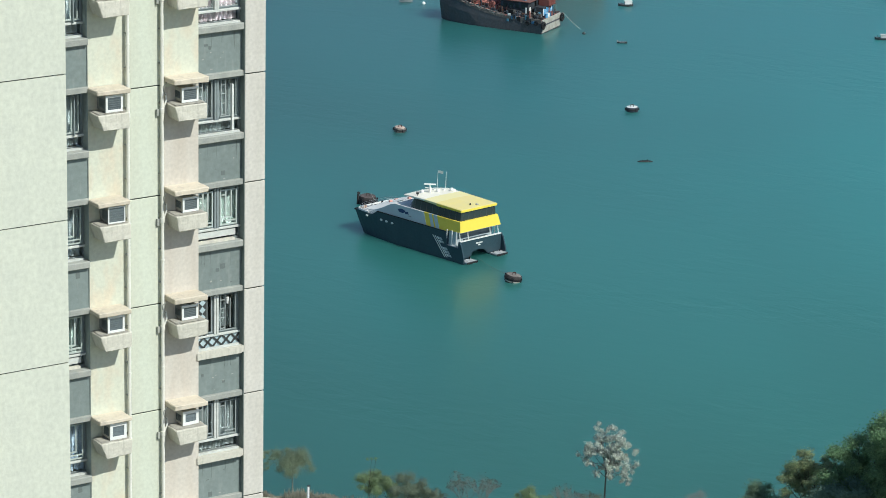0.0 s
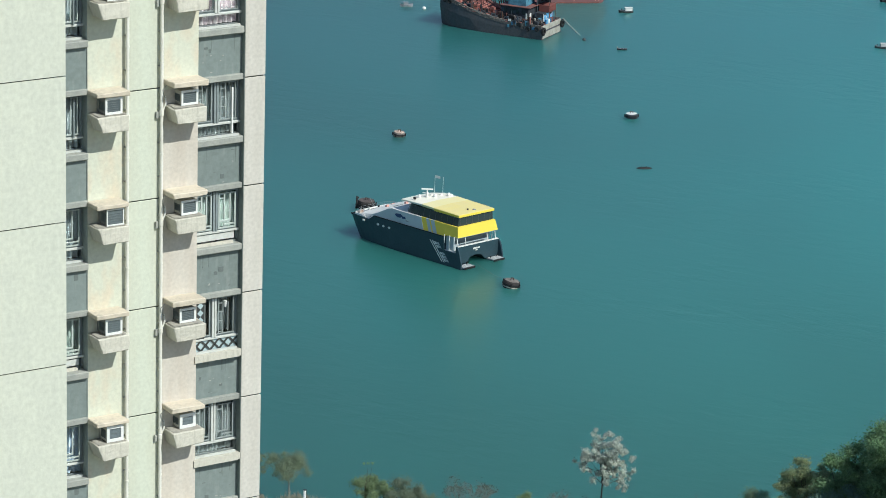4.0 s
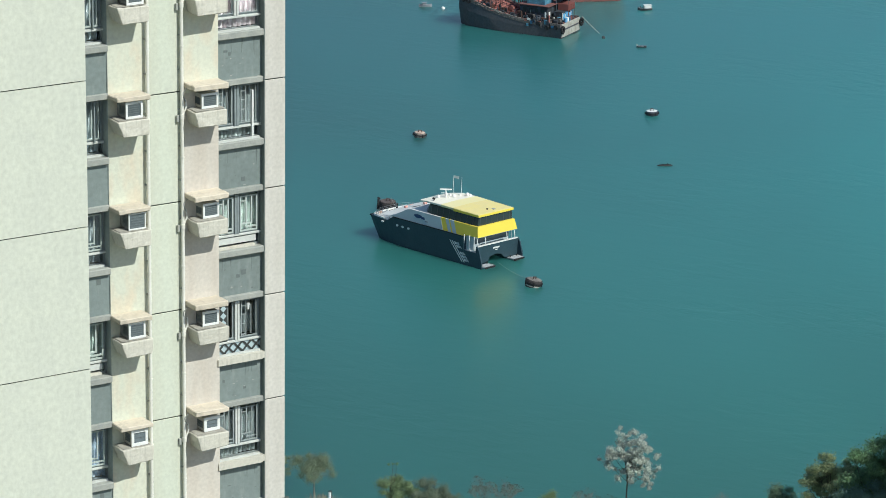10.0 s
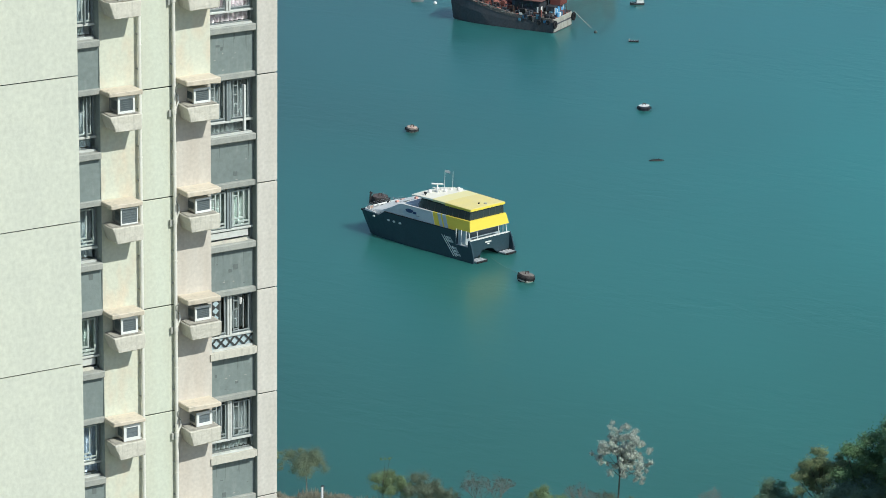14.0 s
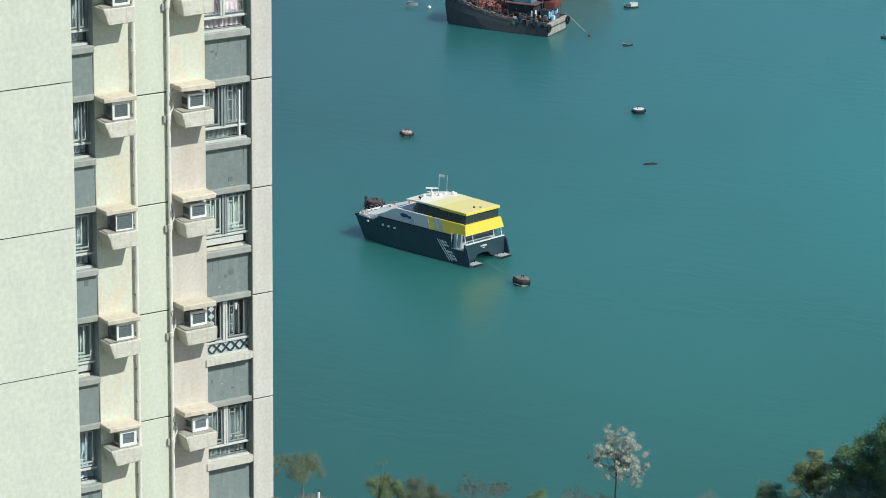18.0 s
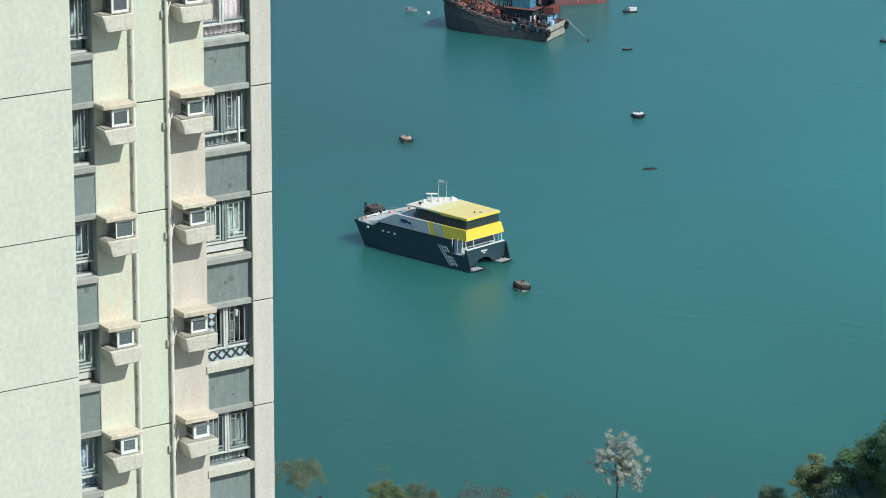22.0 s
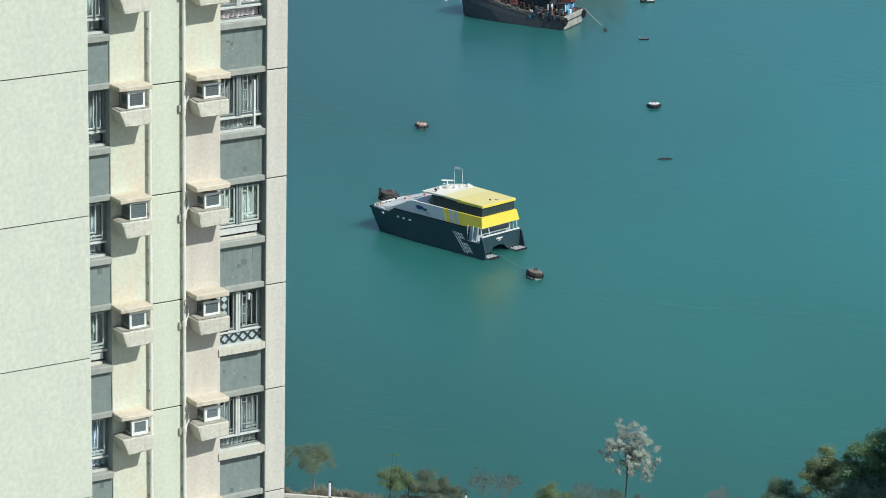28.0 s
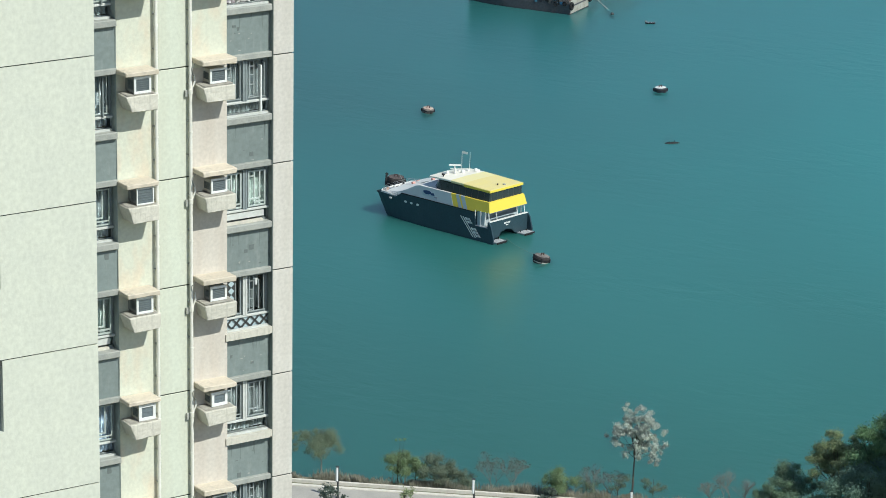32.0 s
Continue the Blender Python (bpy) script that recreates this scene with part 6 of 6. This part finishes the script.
wb = root("marker_float", pose(-5.7, 757.8, 0), "round white plastic marker float", "float")
part("ball", ring_solid(bmesh.new(), [(0.15, -0.3), (0.4, -0.1), (0.46, 0.15), (0.36, 0.45), (0.1, 0.6)], 14), M["ship_white"], wb, smooth=True)


# ---- shore: posts, trees, reeds ----
def column_lamp(x, y):
    b = root("column_lamp", pose(x, y, 4.0), "dark post with a white lamp tube beside the shore road", "lamp", "column lamps along the road")
    part("post", tubes(((0.13, 0.1, 0), (0.13, 0.1, 4.6), 0.13), n=10), M["post_dark"], b)
    part("foot", tubes(((0.1, 0.08, 0), (0.1, 0.08, 0.25), 0.24), n=10), M["post_dark"], b)
    part("lamp_tube", tubes(((0, 0, 2.5), (0, 0, 4.5), 0.17), n=14), M["white"], b, "white cylindrical lamp head")
    part("cap", tubes(((0.05, 0.04, 4.51), (0.05, 0.04, 4.62), 0.24), n=14), M["post_dark"], b)
    part("bracket", boxes((-0.15, 0.2, -0.12, 0.15, 2.4, 2.49)), M["post_dark"], b)


for x, y in ((-17.4, 423.3), (0.95, 419.8), (21.9, 416.5), (-36, 426), (42.5, 413.8)):
    column_lamp(x, y)


def leaves(centres, radii, count, size, rng, flat=0.3):
    """Leaf blades scattered through the clumps of a crown, as vertices and faces."""
    centres, radii = np.array(centres, float), np.array(radii, float)
    pick = rng.choice(len(centres), count, p=radii ** 2 / (radii ** 2).sum())
    d = rng.normal(size=(count, 3))
    d /= np.linalg.norm(d, axis=1)[:, None]
    r = radii[pick] * np.minimum(np.abs(rng.normal(0.62, 0.36, count)), 1.5)
    c = centres[pick] + d * r[:, None] * np.array([1, 1, 0.8])
    n = d + rng.normal(size=(count, 3)) * 0.7 + np.array([0, 0, flat])
    n /= np.linalg.norm(n, axis=1)[:, None]
    a = np.cross(n, rng.normal(size=(count, 3)))
    a /= np.linalg.norm(a, axis=1)[:, None]
    b = np.cross(n, a)
    s = size * (0.6 + 0.8 * rng.random(count))[:, None]
    a, b = a * s, b * s * 0.62
    v = np.stack([c - a, c - b + a * 0.1, c + a, c + b + a * 0.1], 1).reshape(-1, 3)
    f = np.arange(4 * count).reshape(-1, 4)
    return v, f


def mesh_part(name, v, f, mat, parent, label=""):
    me = bpy.data.meshes.new(name)
    me.from_pydata(v.tolist(), [], f.tolist())
    me.materials.append(mat)
    ob = new(name, me)
    ob.parent = parent
    if label:
        ob["label"] = label
    return ob


def tree(x, y, z, height, crown, clumps, count, size, mat, label, seed, category="tree", bark="bark", thick=0.017, clump=0.34, low=0.35, squash=0.8, name="tree", lean=0.0, fill=0.45, extra=()):
    """Trunk, limbs to the clumps, and a crown of single leaves."""
    rng = np.random.default_rng(seed)
    t = root(name, pose(x, y, z), label, category)
    cs, rs = [], []
    mid = height * (low + (1 - low) * 0.5)
    half = height * (1 - low) * 0.5
    for i in range(clumps):
        d = rng.normal(size=3)
        d /= np.linalg.norm(d)
        k = rng.random() ** fill
        c = np.array([d[0] * crown * k + lean, d[1] * crown * k, mid + d[2] * half * k * squash])
        cs.append(c)
        rs.append(crown * clump * (0.6 + 0.7 * rng.random()))
    for c in extra:
        cs.append(np.array(c[:3]))
        rs.append(c[3])
    bm = bmesh.new()
    fork = Vector((lean * 0.3, 0, height * low))
    r0 = max(0.06, height * thick)
    tube(bm, (0, 0, -3.2), fork, r0 * 1.35, r0 * 0.8, n=8)
    tube(bm, fork, (lean * 0.7, 0, height * 0.8), r0 * 0.8, r0 * 0.25, n=6)
    part("trunk", bm, M[bark], t)
    limbs = bmesh.new()
    for i, c in enumerate(cs):
        if i % (5 if clumps > 90 else 2) == 0 or clumps < 16:
            k = rng.random() * 0.4
            a = fork.lerp(Vector((lean * 0.7, 0, height * 0.8)), k)
            m = a.lerp(Vector(c), 0.55) + Vector((0, 0, -0.05 * height * rng.random()))
            tube(limbs, a, m, r0 * 0.4, r0 * 0.26, n=5)
            tube(limbs, m, c, r0 * 0.26, r0 * 0.1, n=5)
    part("bough", limbs, M[bark], t)
    if count:
        v, f = leaves(cs, rs, count, size, rng)
        mesh_part("crown", v, f, M[mat], t)
    return t


def bare_tree(x, y, z, height, spread, label, seed, leaf=0):
    rng = random.Random(seed)
    t = root("bare_tree", pose(x, y, z), label, "tree")
    bm = bmesh.new()
    tips = []

    def grow(p, d, length, r, depth):
        q = p + d * length
        tube(bm, p, q, r, r * 0.65, n=5)
        if depth == 0:
            tips.append(q)
            return
        for _ in range(3 if depth > 1 else 2):
            e = (d + Vector((rng.uniform(-1, 1) * spread, rng.uniform(-1, 1) * spread, rng.uniform(-0.1, 0.5)))).normalized()
            grow(q, e, length * rng.uniform(0.6, 0.85), r * 0.62, depth - 1)
    for i in range(3):
        foot = Vector((rng.uniform(-0.4, 0.4), rng.uniform(-0.4, 0.4), -0.4))
        tube(bm, foot - Vector((0, 0, 2.6)), foot, 0.075, 0.065, n=5)
        grow(foot, Vector((rng.uniform(-0.35, 0.35), rng.uniform(-0.35, 0.35), 1)).normalized(), height * 0.30, 0.065, 5)
    part("trunk", bm, M["bark_pale"], t)
    if leaf:
        g = np.random.default_rng(seed)
        v, f = leaves([tuple(p) for p in tips], [0.25] * len(tips), leaf, 0.11, g)
        mesh_part("foliage", v, f, M["leaf_dark"], t)
    return t


tree(-20.0, 433.8, 3.5, 6.5, 3.6, 34, 17000, 0.07, "leaf_olive", "thin olive shore tree with a loose crown", 11, clump=0.27, low=0.42, squash=0.7, bark="bark_pale")
tree(-25.0, 433.4, 3.7, 6.6, 2.2, 20, 6500, 0.07, "leaf_olive", "thin olive shore tree with a loose crown", 12, clump=0.3, low=0.4, bark="bark_pale")
tree(-9.4, 430.8, 3.7, 4.7, 2.5, 24, 12000, 0.075, "leaf_bright", "yellow green bushy shore tree", 13, clump=0.3, low=0.15, extra=((0.9, 0, 6.2, 0.3), (-0.3, 0, 6.1, 0.3), (0.3, 0, 6.15, 0.25)))
tree(-6.9, 430.4, 3.7, 4.2, 2.0, 16, 7000, 0.075, "leaf_bright", "yellow green bushy shore bush", 18, category="bush", clump=0.3, low=0.1, name="bush")
tree(-4.3, 429.8, 3.7, 4.2, 3.1, 34, 17000, 0.07, "leaf_shade", "dense dark olive shore bush", 14, category="bush", clump=0.28, low=0.08, name="bush")
tree(-0.6, 429.2, 3.7, 2.9, 2.2, 16, 6000, 0.07, "leaf_shade", "low dark olive shore bush", 19, category="bush", clump=0.32, low=0.05, name="bush")
tree(12.4, 425.6, 3.8, 4.6, 2.5, 28, 15000, 0.075, "leaf_bright", "fresh green bushy roadside tree", 16, clump=0.28, low=0.08)
tree(16.4, 428.0, 3.7, 2.6, 2.2, 14, 2200, 0.07, "leaf_olive", "sparse olive shore bush", 17, category="bush", clump=0.3, low=0.05, name="bush")
bare_tree(3.6, 429.4, 3.7, 5.0, 0.8, "pale bare shrub tree with few dark leaves", 3, 420)
bare_tree(6.2, 428.9, 3.7, 4.8, 0.8, "pale bare shrub tree with few dark leaves", 5, 300)
bare_tree(17.4, 427.6, 3.7, 4.4, 0.8, "pale bare shrub tree with few dark leaves", 4, 120)
bare_tree(19.6, 427.4, 3.7, 4.0, 0.8, "pale bare shrub tree with few dark leaves", 8, 90)
bare_tree(35.5, 426.3, 3.5, 4.8, 0.9, "pale bare shrub tree without leaves", 6, 0)
bare_tree(33.0, 426.3, 3.5, 4.0, 0.9, "pale bare shrub tree with few dark leaves", 7, 50)
bare_tree(37.6, 425.6, 3.5, 4.2, 0.9, "pale bare shrub tree without leaves", 9, 0)
tree(22.5, 428.2, 3.3, 13.2, 3.9, 105, 15000, 0.125, "blossom", "slender tree covered in pale pink-white blossom", 21, clump=0.135, low=0.40, squash=0.92, name="blossom_tree", lean=0.8, thick=0.009, fill=0.6,
     extra=((-0.9, 0, 13.3, 0.4), (-1.3, 0, 12.6, 0.45), (-0.6, 0, 12.3, 0.45), (-3.6, 0.2, 8.7, 0.4), (4.4, 0, 7.6, 0.5), (3.4, 0, 5.4, 0.45), (4.3, 0.3, 9.4, 0.4), (3.8, 0, 6.4, 0.35), (2.6, 0, 5.3, 0.38), (3.2, 0, 4.7, 0.4), (3.9, 0.2, 7.1, 0.42), (3.0, 0, 6.1, 0.45), (2.3, 0.1, 5.0, 0.32)))
tree(20.6, 427.4, 3.7, 3.6, 1.9, 12, 1500, 0.08, "leaf_shade", "sparse olive shore bush", 22, category="bush", clump=0.28, low=0.1, name="bush")
tree(25.4, 427.2, 3.7, 3.2, 1.9, 12, 1300, 0.08, "leaf_shade", "sparse olive shore bush", 23, category="bush", clump=0.28, low=0.1, name="bush")
tree(40.9, 421.6, 3.6, 5.2, 2.6, 26, 12000, 0.085, "leaf_grey", "low grey green shore bush", 42, category="bush", clump=0.27, low=0.06, name="bush")
tree(43.9, 422.8, 3.6, 7.0, 3.5, 44, 20000, 0.10, "leaf_grey", "rounded grey green shore tree", 31, clump=0.24, low=0.1)
tree(49.9, 420.0, 3.8, 13.6, 4.3, 85, 42000, 0.11, "leaf_yellow", "green tree with yellow flowering tips", 32, clump=0.2, low=0.2)
tree(55.3, 416.8, 3.8, 17.6, 5.2, 95, 60000, 0.13, "leaf_green", "broad dense green tree", 40, clump=0.25, low=0.1)
tree(60.9, 414.0, 3.8, 22.3, 6.4, 120, 80000, 0.14, "leaf_green", "broad dense green tree", 33, clump=0.24, low=0.12)
tree(52.4, 411.0, 3.8, 12.8, 5.2, 70, 40000, 0.12, "leaf_deep", "broad dense dark green tree", 34, clump=0.25, low=0.08)
tree(67.5, 416.5, 3.8, 24.0, 6.0, 60, 16000, 0.18, "leaf_green", "broad dense green tree", 35, clump=0.25, low=0.12)
# next two stand out of view, added only to cast shade on the trees
tree(67.3, 401.5, 3.8, 29.3, 6.0, 150, 60000, 0.34, "leaf_dark", "unseen tall tree added to shade the right-hand trees", 41, clump=0.27, low=0.3, fill=0.35)
tree(64.0, 401.8, 3.8, 30.2, 3.5, 70, 26000, 0.34, "leaf_dark", "unseen narrow tree added to widen that shade", 43, clump=0.33, low=0.3, fill=0.35)
tree(45.5, 413.0, 3.8, 7.2, 4.0, 34, 16000, 0.11, "leaf_grey", "low grey green tree by the road", 36, clump=0.28, low=0.08)
tree(-18.2, 416.2, 3.9, 4.6, 2.4, 14, 900, 0.17, "leaf_dark", "dark-leaved roadside sapling beside the lamp", 37, clump=0.3, low=0.4)
tree(-8.2, 417.0, 3.9, 4.6, 1.9, 8, 260, 0.16, "leaf_yellow", "thin yellowing roadside sapling in the verge", 38, clump=0.3, low=0.6)
tree(11.0, 417.5, 3.9, 4.4, 1.7, 10, 800, 0.2, "leaf_dark", "dark-leaved roadside sapling beside the lamp", 39, clump=0.34, low=0.35)


def build_reeds():
    rng = np.random.default_rng(8)
    n = 36000
    x = rng.uniform(-70, 60, n)
    y = 1.4 + np.abs(rng.normal(0, 1.3, n)) + 0.9 * np.sin(x * 0.5)
    y = np.clip(y, 1.3, 5.5)
    dens = np.array([noise.noise(Vector((a * 0.35, 0.3 * b, 1.0))) for a, b in zip(x, y)])
    keep = dens > -0.2
    x, y, dens = x[keep], y[keep], dens[keep]
    n = len(x)
    h = (0.25 + 0.6 * rng.random(n)) * (0.6 + 1.3 * np.clip(dens + 0.2, 0, 1)) - np.where(y > 4.2, 0.5, 0.0)
    a = rng.uniform(0, math.pi, n)
    w = 0.03 + 0.035 * rng.random(n)
    dx, dy = np.cos(a) * w, np.sin(a) * w
    lx, ly = rng.normal(0, 0.18, n) * h, rng.normal(0, 0.18, n) * h
    z0 = np.where(y > 4.2, -1.5, -0.4)
    v = np.stack([np.stack([x - dx, y - dy, z0], 1), np.stack([x + dx, y + dy, z0], 1), np.stack([x + lx + dx * 0.4, y + ly + dy * 0.4, h], 1), np.stack([x + lx - dx * 0.4, y + ly - dy * 0.4, h], 1)], 1).reshape(-1, 3)
    ob = mesh_part("reeds", v, np.arange(4 * n).reshape(-1, 4), M["reed"], None)
    ob.matrix_basis = SHORE
    tagged(ob, "dry brown reeds and grass along the shore", "reeds", kind="stuff")


build_reeds()


def build_rocks():
    rng = random.Random(4)
    r = root("shore_rocks", SHORE, "tumbled grey rocks at the water's edge", "rocks", kind="stuff")
    protos = []
    for i in range(120):
        x, y = rng.uniform(-60, 60), rng.uniform(8.0, 11.0)
        m = pose(x, y, -2.9 - (y - 8) * 0.45, rng.uniform(0, 360), rng.uniform(0, 360), rng.uniform(0, 360))
        if len(protos) < 5:
            bm = bmesh.new()
            bmesh.ops.create_icosphere(bm, subdivisions=1, radius=0.6)
            for v in bm.verts:
                v.co *= 0.7 + 0.6 * rng.random()
            p = part("rock", bm, M["rock"], r)
            p.matrix_basis = m
            protos.append(p)
        else:
            share("rock", rng.choice(protos), r, m)


build_rocks()


# ---- what moves: the ferry swings on its moorings, the log drifts ----
def motions():
    rows = []
    # seconds, metres ahead, metres to starboard at the bow and at the stern
    for t, ahead, bow, stern in ((0, 0.0, 0.0, 0.0), (2, 0.03, -0.20, -0.05), (6, 0.20, -0.58, -0.18), (10, 0.38, -0.82, -0.28), (14, 0.45, -1.0, -0.25),
                                 (17, 0.46, -1.2, -0.15), (20, 0.46, -1.35, 0.0), (23, 0.37, -1.42, 0.06), (26, 0.30, -1.33, 0.2), (29, 0.20, -1.24, 0.34), (32, 0.13, -1.17, 0.45)):
        base = pose(3.46, 553.9, 0, 0, 0, 136.4)
        turn = -math.degrees(math.atan((bow - stern) / 24.5))
        rows.append((t, base @ pose(ahead, -stern, 0.03 * math.sin(t * 1.1), 0, 0, turn) @ pose(0, -5.42, 0, 2.0 + 0.25 * math.sin(t * 0.9)) @ pose(0, 5.42, 0)))  # she lists a little to starboard
    walk(ferry, rows)
    walk(sea, [(0, pose(0, 0, 0)), (32, pose(-7.0, -3.0, 0))])  # the ripples run with the breeze
    walk(log, [(0, pose(38.45, 624.0, 0.02, 0, 0, 8)), (10, pose(38.4, 624.0, 0.04, 0, 0, 9)), (18, pose(38.1, 623.4, 0.0, 0, 0, 11)), (25, pose(38.02, 623.1, 0.03, 0, 0, 12)), (32, pose(38.15, 623.2, 0.02, 0, 0, 13))])


motions()
